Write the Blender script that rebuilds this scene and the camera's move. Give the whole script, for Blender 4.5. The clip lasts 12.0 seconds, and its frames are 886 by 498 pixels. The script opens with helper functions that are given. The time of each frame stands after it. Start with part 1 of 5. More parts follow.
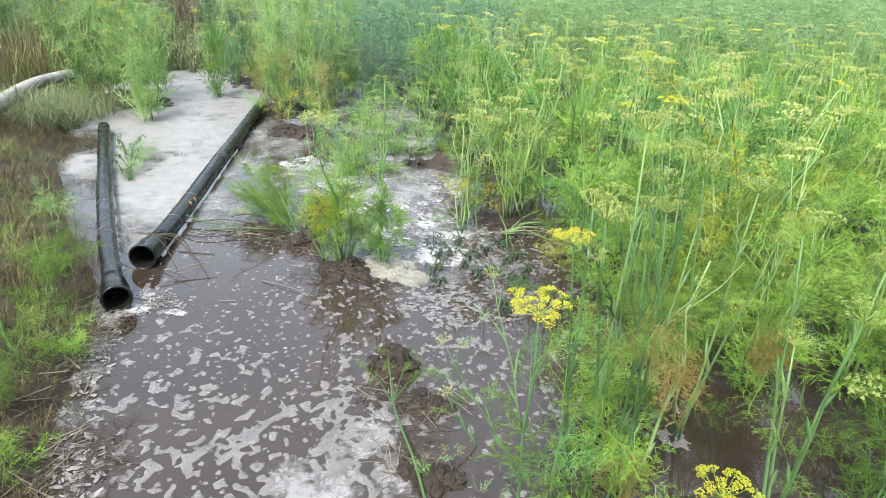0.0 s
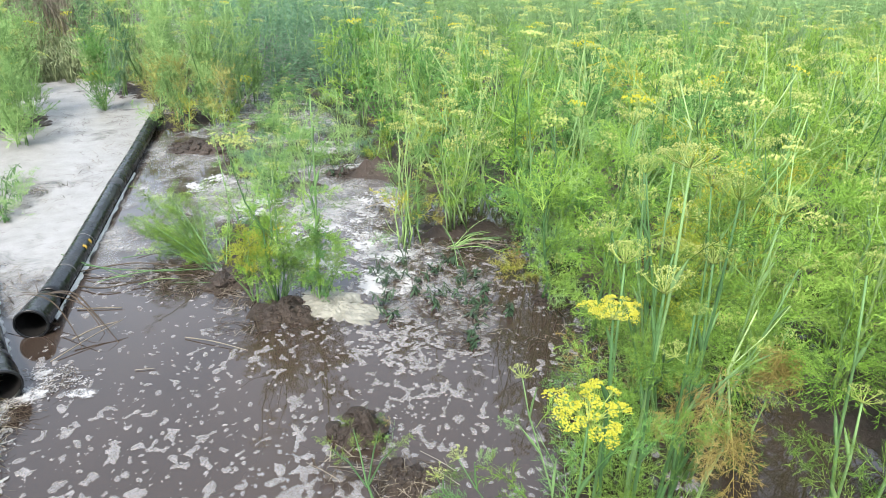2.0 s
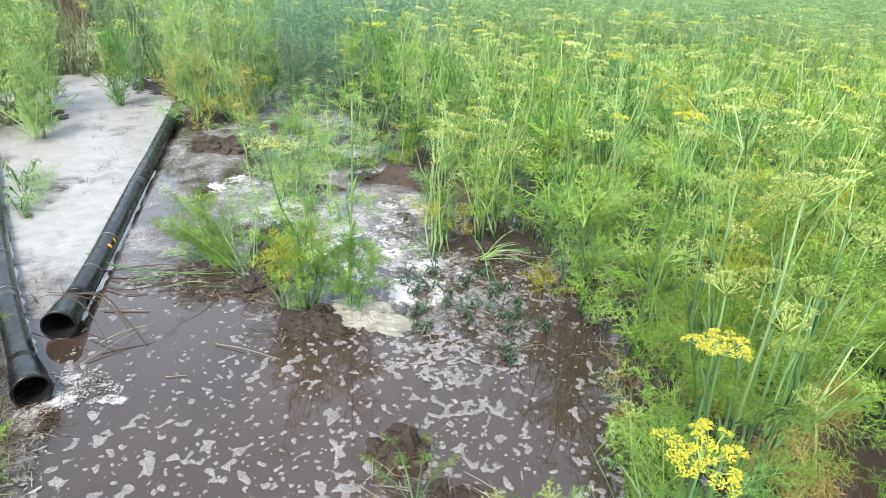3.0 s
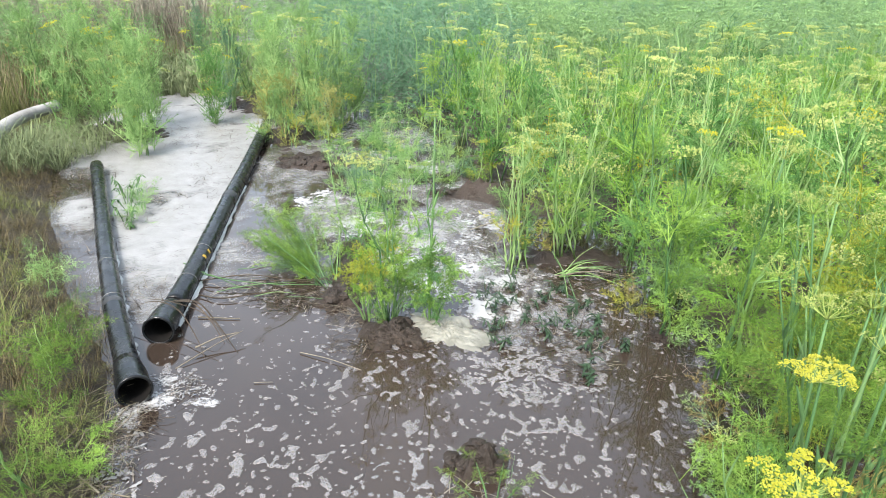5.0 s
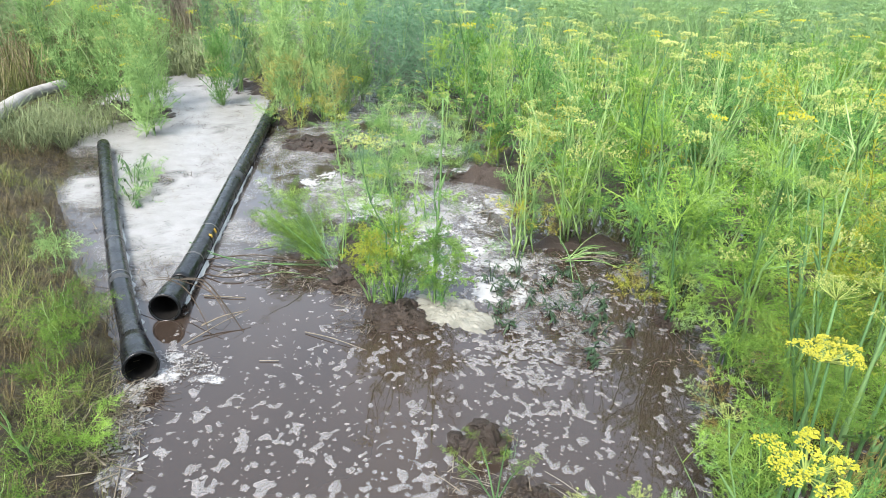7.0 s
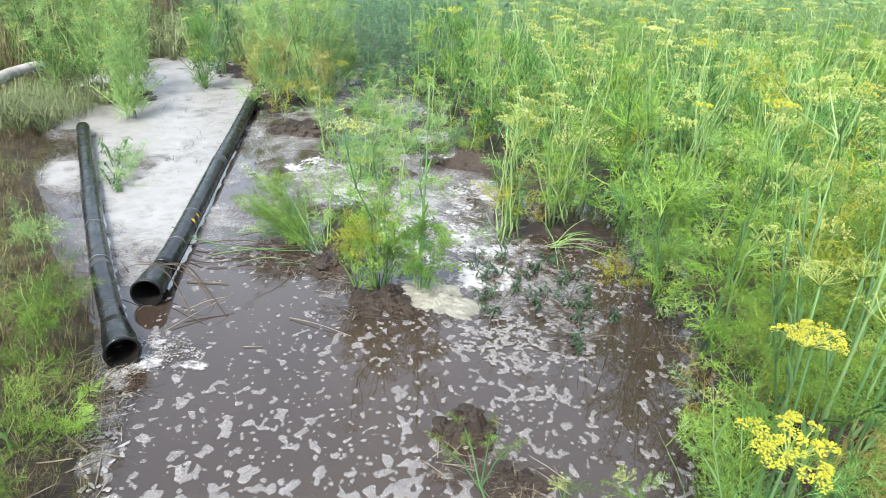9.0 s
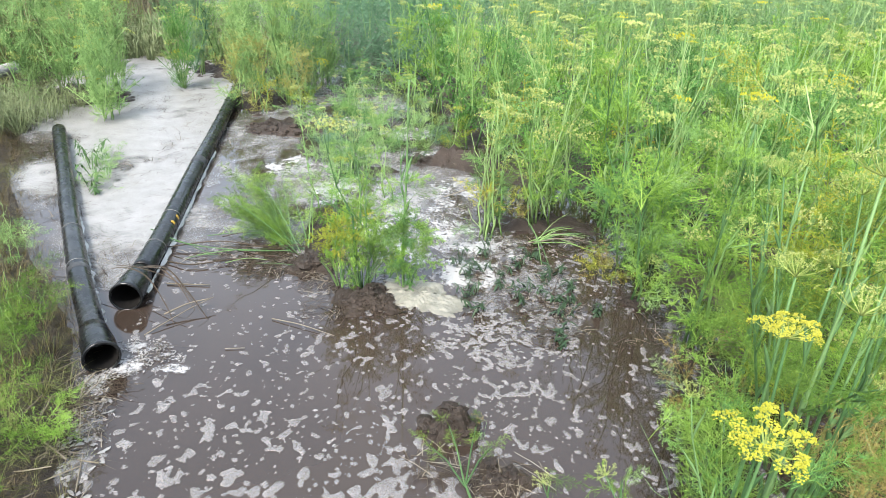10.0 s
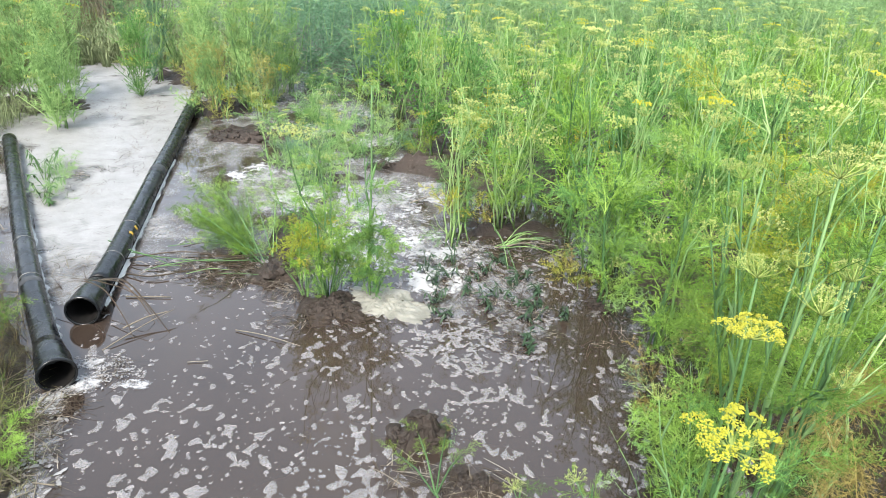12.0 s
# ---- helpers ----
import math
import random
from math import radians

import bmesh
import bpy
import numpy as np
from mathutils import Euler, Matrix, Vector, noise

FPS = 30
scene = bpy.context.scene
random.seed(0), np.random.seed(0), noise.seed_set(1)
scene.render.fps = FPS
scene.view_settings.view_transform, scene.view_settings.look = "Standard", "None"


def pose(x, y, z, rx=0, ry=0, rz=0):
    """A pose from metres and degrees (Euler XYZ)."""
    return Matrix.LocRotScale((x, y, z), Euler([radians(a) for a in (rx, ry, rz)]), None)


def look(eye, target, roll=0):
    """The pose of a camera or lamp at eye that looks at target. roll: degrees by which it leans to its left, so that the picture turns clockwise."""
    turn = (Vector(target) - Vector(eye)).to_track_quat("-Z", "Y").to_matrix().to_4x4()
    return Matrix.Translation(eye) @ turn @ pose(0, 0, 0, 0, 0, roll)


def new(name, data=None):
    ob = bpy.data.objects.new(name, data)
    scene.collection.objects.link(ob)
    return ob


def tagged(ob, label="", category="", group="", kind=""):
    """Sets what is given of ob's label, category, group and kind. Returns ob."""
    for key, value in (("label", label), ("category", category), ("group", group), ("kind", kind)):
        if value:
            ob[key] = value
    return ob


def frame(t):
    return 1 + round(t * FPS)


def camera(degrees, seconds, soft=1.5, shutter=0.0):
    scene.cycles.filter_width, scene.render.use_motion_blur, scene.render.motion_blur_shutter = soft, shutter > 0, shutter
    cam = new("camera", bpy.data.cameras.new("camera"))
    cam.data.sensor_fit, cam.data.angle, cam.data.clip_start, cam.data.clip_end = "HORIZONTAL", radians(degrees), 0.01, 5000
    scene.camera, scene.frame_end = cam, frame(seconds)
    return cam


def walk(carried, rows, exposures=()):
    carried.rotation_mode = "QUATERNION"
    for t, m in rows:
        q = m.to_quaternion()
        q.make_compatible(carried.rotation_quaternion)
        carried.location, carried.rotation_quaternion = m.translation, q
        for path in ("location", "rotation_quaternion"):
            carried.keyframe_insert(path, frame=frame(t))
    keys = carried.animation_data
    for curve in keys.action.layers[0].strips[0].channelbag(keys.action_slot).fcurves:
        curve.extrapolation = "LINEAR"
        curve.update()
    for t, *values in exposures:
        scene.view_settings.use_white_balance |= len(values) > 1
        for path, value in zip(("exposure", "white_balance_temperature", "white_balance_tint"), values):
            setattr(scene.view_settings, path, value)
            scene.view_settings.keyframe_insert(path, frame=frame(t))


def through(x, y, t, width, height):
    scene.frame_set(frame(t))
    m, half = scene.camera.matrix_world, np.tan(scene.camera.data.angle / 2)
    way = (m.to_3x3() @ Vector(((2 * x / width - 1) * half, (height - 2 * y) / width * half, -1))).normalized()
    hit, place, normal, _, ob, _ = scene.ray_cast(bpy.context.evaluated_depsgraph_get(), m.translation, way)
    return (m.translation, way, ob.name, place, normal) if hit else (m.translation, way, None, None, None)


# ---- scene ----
cam = camera(69.3, 12.0, 0.4)
PATH = [
    (0, (0.19, -0.451, 1.622), (0.111, 1.368, 0.795), 3.4),
    (0.2, (0.185, -0.405, 1.615), (0.076, 1.413, 0.788), 2.6),
    (0.5, (0.17, -0.306, 1.609), (0.084, 1.526, 0.81), 0.7),
    (0.7, (0.150, -0.258, 1.629), (0.077, 1.598, 0.888), -0.3),
    (1, (0.126, -0.189, 1.631), (0.027, 1.627, 0.8), -0.6),
    (1.2, (0.113, -0.154, 1.638), (-0.031, 1.644, 0.773), -0.9),
    (1.5, (0.092, -0.107, 1.64), (0.047, 1.702, 0.788), 1.0),
    (1.7, (0.055, -0.077, 1.629), (0.129, 1.737, 0.789), 2.2),
    (2, (0.01, -0.026, 1.64), (0.196, 1.773, 0.785), 1.7),
    (2.2, (-0.027, -0.007, 1.642), (0.261, 1.782, 0.795), 3.0),
    (2.5, (-0.087, 0.026, 1.634), (0.192, 1.804, 0.762), 3.3),
    (2.8, (-0.146, 0.050, 1.637), (0.082, 1.841, 0.777), 4.2),
    (3, (-0.168, 0.061, 1.641), (0.025, 1.864, 0.796), 3.6),
    (3.2, (-0.182, 0.067, 1.644), (-0.010, 1.870, 0.795), 3.8),
    (3.5, (-0.2, 0.066, 1.646), (-0.093, 1.876, 0.801), 3.5),
    (3.7, (-0.198, 0.063, 1.644), (-0.145, 1.875, 0.8), 2.8),
    (5.5, (-0.192, 0.043, 1.652), (-0.238, 1.873, 0.847), 1.6),
    (6, (-0.194, 0.044, 1.648), (-0.243, 1.874, 0.843), 1.9),
    (6.5, (-0.2, 0.043, 1.646), (-0.236, 1.868, 0.829), 2.2),
    (7, (-0.199, 0.038, 1.629), (-0.251, 1.848, 0.779), 2.2),
    (9, (-0.202, 0.045, 1.62), (-0.205, 1.839, 0.735), 3.1),
    (9.5, (-0.194, 0.049, 1.621), (-0.181, 1.84, 0.729), 2.9),
    (10, (-0.185, 0.053, 1.619), (-0.144, 1.843, 0.728), 2.7),
    (10.5, (-0.175, 0.06, 1.616), (-0.092, 1.846, 0.72), 2.4),
    (11, (-0.163, 0.065, 1.614), (-0.017, 1.846, 0.715), 2.4),
    (11.5, (-0.163, 0.067, 1.613), (0.001, 1.849, 0.72), 2.6),
    (12, (-0.183, 0.067, 1.617), (-0.039, 1.861, 0.746), 3.1),
]
walk(cam, [(t, look(eye, target, roll)) for t, eye, target, roll in PATH], [(0.0, 1.38), (1.0, 1.38), (2.5, 1.45), (12.0, 1.47)])

# ---- world and sun: bright hazy sky, soft high sun from behind ----
SUN_ELEVATION, SUN_AZIMUTH = radians(54), radians(-160)   # azimuth from +y towards +x
world = bpy.data.worlds.new("hazy_sky")
scene.world = world
world.use_nodes = True
wn, wl = world.node_tree.nodes, world.node_tree.links
sky = wn.new("ShaderNodeTexSky")
sky.sky_type = "NISHITA"
sky.sun_disc = False
sky.sun_elevation, sky.sun_rotation = SUN_ELEVATION, SUN_AZIMUTH
sky.dust_density, sky.air_density, sky.ozone_density = 5.0, 1.0, 1.0
wn["Background"].inputs["Strength"].default_value = 0.15
wl.new(sky.outputs["Color"], wn["Background"].inputs["Color"])
haze = wn.new("ShaderNodeBackground")   # even white haze over the whole sky
haze.inputs["Color"].default_value = (0.84, 0.935, 1.0, 1.0)
haze.inputs["Strength"].default_value = 0.54
both = wn.new("ShaderNodeAddShader")
wl.new(wn["Background"].outputs[0], both.inputs[0])
wl.new(haze.outputs[0], both.inputs[1])
wl.new(both.outputs[0], wn["World Output"].inputs["Surface"])
sun = new("sun", bpy.data.lights.new("sun", "SUN"))
sun.data.energy, sun.data.angle, sun.data.color = 3.6, radians(10), (1.0, 0.97, 0.92)
sun_from = Vector((math.sin(SUN_AZIMUTH) * math.cos(SUN_ELEVATION), math.cos(SUN_AZIMUTH) * math.cos(SUN_ELEVATION), math.sin(SUN_ELEVATION)))
sun.matrix_world = look(sun_from * 60, (0, 0, 0))

# ---- materials ----


class Nodes:
    """A node material and short ways to add nodes to it."""

    def __init__(self, name):
        self.m = bpy.data.materials.new(name)
        self.m.use_nodes = True
        self.t = self.m.node_tree
        self.b = self.t.nodes["Principled BSDF"]
        self.out = self.t.nodes["Material Output"]

    def add(self, kind, **values):
        n = self.t.nodes.new(kind)
        for k, v in values.items():
            n.inputs[k.replace("_", " ")].default_value = v
        return n

    def link(self, a, b):
        self.t.links.new(a, b)

    def noise(self, scale, detail=4.0, rough=0.55, coords="Object", distort=0.0):
        c = self.add("ShaderNodeTexCoord")
        n = self.add("ShaderNodeTexNoise", Scale=scale, Detail=detail, Roughness=rough, Distortion=distort)
        self.link(c.outputs[coords], n.inputs["Vector"])
        return n.outputs["Fac"]

    def ramp(self, fac, stops):
        r = self.add("ShaderNodeValToRGB")
        while len(r.color_ramp.elements) < len(stops):
            r.color_ramp.elements.new(0.5)
        for e, (p, c) in zip(r.color_ramp.elements, stops):
            e.position, e.color = p, (*c, 1) if len(c) == 3 else c
        self.link(fac, r.inputs["Fac"])
        return r.outputs["Color"]

    def mix(self, fac, a, b, blend="MIX"):
        n = self.t.nodes.new("ShaderNodeMix")
        n.data_type, n.blend_type = "RGBA", blend
        for sock, v in ((n.inputs[0], fac), (n.inputs[6], a), (n.inputs[7], b)):
            if isinstance(v, (int, float)):
                sock.default_value = v
            elif isinstance(v, tuple):
                sock.default_value = (*v, 1)
            else:
                self.link(v, sock)
        return n.outputs[2]

    def bump(self, height, strength=0.3, distance=0.01):
        n = self.add("ShaderNodeBump", Strength=strength, Distance=distance)
        self.link(height, n.inputs["Height"])
        self.link(n.outputs["Normal"], self.b.inputs["Normal"])

    def base(self, colour, rough=0.6, spec=0.5):
        if isinstance(colour, tuple):
            self.b.inputs["Base Color"].default_value = (*colour, 1)
        else:
            self.link(colour, self.b.inputs["Base Color"])
        self.b.inputs["Roughness"].default_value = rough
        self.b.inputs["Specular IOR Level"].default_value = spec
        return self


def leaf_material(name, dark, mid, light, through=0.35, rough=0.55, island=True, own=0.5):
    """Thin plant matter: colour varies by piece and along it, and some light passes through."""
    k = Nodes(name)
    info = k.add("ShaderNodeObjectInfo")
    fac = info.outputs["Random"]
    if island:
        geo = k.add("ShaderNodeNewGeometry")
        blend = k.add("ShaderNodeMix")   # own: how far the colour goes by the whole leaf rather than by the thread
        blend.inputs[0].default_value = own
        k.link(geo.outputs["Random Per Island"], blend.inputs[2])
        k.link(fac, blend.inputs[3])
        fac = blend.outputs[0]
    col = k.ramp(fac, [(0.0, dark), (0.5, mid), (1.0, light)])
    k.base(col, rough, 0.06)
    tr = k.add("ShaderNodeBsdfTranslucent")
    k.link(col, tr.inputs["Color"])
    mx = k.add("ShaderNodeMixShader")
    mx.inputs[0].default_value = through
    k.link(k.b.outputs[0], mx.inputs[1])
    k.link(tr.outputs[0], mx.inputs[2])
    k.link(mx.outputs[0], k.out.inputs["Surface"])
    return k.m


LEAF_GREEN = leaf_material("fennel_leaf_green", (0.022, 0.068, 0.019), (0.086, 0.192, 0.050), (0.190, 0.310, 0.102), 0.26, own=0.58)
LEAF_LIME = leaf_material("fennel_leaf_lime", (0.042, 0.108, 0.014), (0.142, 0.255, 0.042), (0.235, 0.350, 0.082), 0.26, own=0.58)
# Bluish green of the dark stand; far off it also stands for haze.
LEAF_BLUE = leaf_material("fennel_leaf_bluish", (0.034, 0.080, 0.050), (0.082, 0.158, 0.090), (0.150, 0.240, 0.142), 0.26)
# Darker green; on plants by the pool, shade is put into this colour.
LEAF_DEEP_SHADE = leaf_material("fennel_leaf_deep_green_shade", (0.016, 0.046, 0.009), (0.066, 0.125, 0.022), (0.140, 0.212, 0.044), 0.24, own=0.6)
# Muted olive; on the far-edge plants it also carries haze in the colour.
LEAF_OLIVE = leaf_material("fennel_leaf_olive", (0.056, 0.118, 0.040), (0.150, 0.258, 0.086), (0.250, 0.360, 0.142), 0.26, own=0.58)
# Paler, greyer green: haze put into the leaf colour of the far stand.
LEAF_FAR_HAZE = leaf_material("fennel_leaf_far_haze", (0.044, 0.092, 0.040), (0.122, 0.205, 0.082), (0.225, 0.318, 0.146), 0.26)
LEAF_FADED = leaf_material("fennel_leaf_faded", (0.125, 0.140, 0.040), (0.215, 0.225, 0.068), (0.285, 0.285, 0.110), 0.26)
LEAF_YELLOW = leaf_material("fennel_leaf_yellowed", (0.110, 0.170, 0.022), (0.205, 0.245, 0.032), (0.300, 0.280, 0.046), 0.34)
LEAF_DRY = leaf_material("fennel_leaf_dry", (0.090, 0.070, 0.020), (0.172, 0.143, 0.044), (0.268, 0.232, 0.098), 0.3)
STALK = leaf_material("fennel_stalk", (0.038, 0.086, 0.032), (0.068, 0.132, 0.050), (0.110, 0.186, 0.074), 0.12, 0.45, False)
STALK_PALE = leaf_material("fennel_stalk_pale", (0.108, 0.200, 0.064), (0.146, 0.235, 0.084), (0.184, 0.264, 0.112), 0.12, 0.45, False)
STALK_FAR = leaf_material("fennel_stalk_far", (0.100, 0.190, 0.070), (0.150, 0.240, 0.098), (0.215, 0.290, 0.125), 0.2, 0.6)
FLOWER = leaf_material("fennel_flower_yellow", (0.200, 0.215, 0.018), (0.275, 0.282, 0.028), (0.345, 0.340, 0.055), 0.3, 0.6)
RAY = leaf_material("fennel_umbel_ray", (0.120, 0.180, 0.040), (0.165, 0.225, 0.055), (0.210, 0.260, 0.080), 0.2, 0.5, False)
BUD = leaf_material("fennel_flower_greenish", (0.160, 0.220, 0.060), (0.235, 0.285, 0.090), (0.300, 0.325, 0.125), 0.3, 0.6)
GRASS = leaf_material("grass_blade", (0.019, 0.036, 0.010), (0.084, 0.104, 0.032), (0.188, 0.184, 0.088), 0.25, 0.7)
GRASS_DRY = leaf_material("dry_grass_blade", (0.018, 0.015, 0.008), (0.084, 0.072, 0.038), (0.212, 0.187, 0.113), 0.2, 0.7)
REED_GREY = leaf_material("dead_reed_blade", (0.060, 0.054, 0.040), (0.165, 0.150, 0.115), (0.290, 0.270, 0.215), 0.2, 0.7)
GRASS_GREY = leaf_material("grey_grass_blade", (0.075, 0.098, 0.046), (0.150, 0.180, 0.095), (0.230, 0.250, 0.150), 0.2, 0.7)
WEED = leaf_material("water_weed_leaf", (0.010, 0.022, 0.012), (0.020, 0.038, 0.021), (0.034, 0.056, 0.032), 0.15, 0.35)
WEED_GREEN = leaf_material("green_weed_leaf", (0.025, 0.052, 0.022), (0.050, 0.098, 0.038), (0.090, 0.150, 0.060), 0.2, 0.4)
STRAW = leaf_material("straw", (0.076, 0.064, 0.044), (0.117, 0.103, 0.079), (0.158, 0.146, 0.120), 0.1, 0.7)
REED_DARK = leaf_material("wet_reed_leaf", (0.019, 0.015, 0.012), (0.034, 0.027, 0.019), (0.052, 0.041, 0.030), 0.1, 0.4)


def mud_material():
    k = Nodes("wet_brown_mud")
    big = k.ramp(k.noise(1.3, 5), [(0.3, (0.013, 0.0102, 0.0080)), (0.7, (0.037, 0.0278, 0.0214))])
    fine = k.ramp(k.noise(24, 6, 0.65), [(0.3, (0.45, 0.42, 0.4)), (0.75, (1.0, 1.0, 1.0))])
    k.base(k.mix(0.8, big, fine, "MULTIPLY"), 0.5, 0.22)
    k.link(k.ramp(k.noise(5, 4), [(0.35, (0.28, 0.28, 0.28)), (0.65, (0.75, 0.75, 0.75))]), k.b.inputs["Roughness"])
    k.bump(k.noise(38, 8, 0.7), 0.8, 0.02)
    return k.m


def water_material():
    k = Nodes("muddy_water")
    col = k.ramp(k.noise(0.9, 3, 0.5, distort=0.6), [(0.3, (0.0160, 0.0118, 0.0092)), (0.7, (0.0265, 0.0198, 0.0156))])
    k.base(col, 0.03, 0.5)
    k.b.inputs["IOR"].default_value = 1.46
    k.bump(k.noise(6.0, 2, 0.5, distort=0.5), 0.03, 0.02)
    return k.m


def foam_material(name, low, high, cover=(0.0, 0.0), thin=0.0, grain=4.5, most=0.93):
    """Dirty froth; where cover is given, it thins out in patches and lets the water show."""
    k = Nodes(name)
    col = k.ramp(k.noise(9, 5, 0.6), [(0.3, low), (0.7, high)])
    k.base(col, 0.45, 0.5)
    k.bump(k.noise(120, 4, 0.7), 0.4, 0.004)
    if thin > 0:
        tr = k.add("ShaderNodeBsdfTransparent")
        mx = k.add("ShaderNodeMixShader")
        mask = k.ramp(k.noise(14, 4, 0.6), [(0.35, (thin - 0.07,) * 3), (0.65, (thin + 0.07,) * 3)])
        k.link(mask, mx.inputs[0])
        k.link(k.b.outputs[0], mx.inputs[1])
        k.link(tr.outputs[0], mx.inputs[2])
        k.link(mx.outputs[0], k.out.inputs["Surface"])
    elif cover[1] > 0:
        tr = k.add("ShaderNodeBsdfTransparent")
        mx = k.add("ShaderNodeMixShader")
        depth = k.add("ShaderNodeAttribute")
        depth.attribute_name = "thickness"
        total = k.add("ShaderNodeMath")
        total.operation = "ADD"
        k.link(depth.outputs["Fac"], total.inputs[0])
        k.link(k.noise(grain, 8, 0.72, distort=0.7 if grain < 10 else 0.5), total.inputs[1])
        mask = k.ramp(total.outputs[0], [(cover[0], (0.0, 0.0, 0.0)), (cover[1], (most,) * 3)])
        k.link(mask, mx.inputs[0])
        k.link(tr.outputs[0], mx.inputs[1])
        k.link(k.b.outputs[0], mx.inputs[2])
        k.link(mx.outputs[0], k.out.inputs["Surface"])
    return k.m


def pipe_material(name, low, high, rough, spec=0.5):
    k = Nodes(name)
    stain = k.ramp(k.noise(4.5, 6, 0.7), [(0.45, low), (0.72, high)])
    k.base(stain, rough, spec)
    k.link(k.ramp(k.noise(16, 5), [(0.35, (rough,) * 3), (0.7, (rough + 0.2,) * 3)]), k.b.inputs["Roughness"])
    k.bump(k.noise(60, 5, 0.6), 0.15, 0.004)
    return k.m


MUD = mud_material()
WATER = water_material()
FOAM = foam_material("thin_froth", (0.105, 0.101, 0.099), (0.165, 0.161, 0.160), thin=0.42)
LACE = foam_material("lacy_froth", (0.110, 0.110, 0.109), (0.190, 0.190, 0.188), (0.76, 0.96), grain=19, most=0.8)
LACE_THIN = foam_material("thin_lacy_froth", (0.100, 0.103, 0.109), (0.170, 0.174, 0.182), (0.76, 1.0), grain=17, most=0.6)
LACE_WHITE = foam_material("lacy_white_froth", (0.170, 0.174, 0.176), (0.285, 0.290, 0.292), (0.76, 0.95), grain=24, most=0.9)
FOAM_WHITE = foam_material("white_froth", (0.125, 0.125, 0.122), (0.224, 0.224, 0.221), thin=0.30)
FOAM_RIM = foam_material("bright_froth_rim", (0.26, 0.27, 0.265), (0.40, 0.41, 0.40), thin=0.10)
FOAM_CREAM = foam_material("cream_froth", (0.072, 0.072, 0.058), (0.150, 0.150, 0.127))
SCUM = foam_material("scum_sheet", (0.118, 0.119, 0.116), (0.172, 0.173, 0.171), (0.58, 1.05))
PIPE = pipe_material("black_polyethylene", (0.0030, 0.0038, 0.0046), (0.012, 0.0125, 0.0125), 0.18, 0.22)
PIPE_BORE_SHADE = pipe_material("pipe_bore_shade", (0.003, 0.003, 0.003), (0.008, 0.007, 0.006), 0.8, 0.1)
PIPE_GREY = pipe_material("weathered_grey_plastic", (0.20, 0.195, 0.185), (0.10, 0.094, 0.084), 0.6)
TAPE = Nodes("yellow_tape").base((0.32, 0.2, 0.015), 0.5).m
SCUFF = pipe_material("scuffed_black_plastic", (0.010, 0.011, 0.012), (0.24, 0.24, 0.23), 0.5)
BAND = Nodes("pale_scuffed_band").base((0.065, 0.068, 0.068), 0.5).m

# ---- mesh builders ----


class Geo:
    """Collects vertices and faces of one mesh."""

    def __init__(self):
        self.v, self.f = [], []

    def tri(self, a, b, c):
        n = len(self.v)
        self.v += [tuple(a), tuple(b), tuple(c)]
        self.f.append((n, n + 1, n + 2))

    def thread(self, a, b, w, rng):
        """A hair-thin pointed leaf segment from a to b."""
        d = b - a
        s = d.cross(Vector((rng.uniform(-1, 1), rng.uniform(-1, 1), rng.uniform(-1, 1))))
        if s.length < 1e-9:
            return
        s = s.normalized() * w * 0.5
        self.tri(a - s, a + s, b)

    def strip(self, pts, w0, w1, side):
        """A bent blade along pts, from width w0 to w1."""
        n = len(self.v)
        last = len(pts) - 1
        for i, p in enumerate(pts):
            w = (w0 + (w1 - w0) * i / last) * 0.5
            self.v += [tuple(p - side * w), tuple(p + side * w)]
        for i in range(last):
            self.f.append((n + 2 * i, n + 2 * i + 1, n + 2 * i + 3, n + 2 * i + 2))

    def tube(self, pts, radii, n=6, cap=True):
        pts = [Vector(p) for p in pts]
        start = len(self.v)
        ref = None
        for i, p in enumerate(pts):
            d = (pts[min(i + 1, len(pts) - 1)] - pts[max(i - 1, 0)]).normalized()
            if ref is None:
                ref = d.orthogonal().normalized()
            ref = (ref - d * ref.dot(d)).normalized()
            o = d.cross(ref)
            for k in range(n):
                a = 2 * math.pi * k / n
                self.v.append(tuple(p + (ref * math.cos(a) + o * math.sin(a)) * radii[i]))
        for i in range(len(pts) - 1):
            for k in range(n):
                a, b = start + i * n + k, start + i * n + (k + 1) % n
                self.f.append((a, b, b + n, a + n))
        if cap:
            self.f.append(tuple(start + k for k in reversed(range(n))))
            self.f.append(tuple(start + (len(pts) - 1) * n + k for k in range(n)))

    def bead(self, c, r, squash=1.0):
        """A small eight-sided bead."""
        n = len(self.v)
        x, y, z = c
        q = r * squash
        self.v += [(x + r, y, z), (x, y + r, z), (x - r, y, z), (x, y - r, z), (x, y, z + q), (x, y, z - q)]
        for a, b in ((0, 1), (1, 2), (2, 3), (3, 0)):
            self.f += [(n + a, n + b, n + 4), (n + b, n + a, n + 5)]

    def pip(self, c, r):
        """A tiny four-sided bead."""
        n = len(self.v)
        x, y, z = c
        self.v += [(x + r, y, z - r * 0.5), (x - r * 0.5, y + r * 0.87, z - r * 0.5), (x - r * 0.5, y - r * 0.87, z - r * 0.5), (x, y, z + r)]
        self.f += [(n, n + 1, n + 3), (n + 1, n + 2, n + 3), (n + 2, n, n + 3), (n, n + 2, n + 1)]

    def mesh(self, name, material, smooth=False, other=None, start=0):
        """other: a second material, for the faces from start on."""
        me = bpy.data.meshes.new(name)
        me.from_pydata(self.v, [], self.f)
        me.materials.append(material)
        if other:
            me.materials.append(other)
            me.polygons.foreach_set("material_index", [int(i >= start) for i in range(len(self.f))])
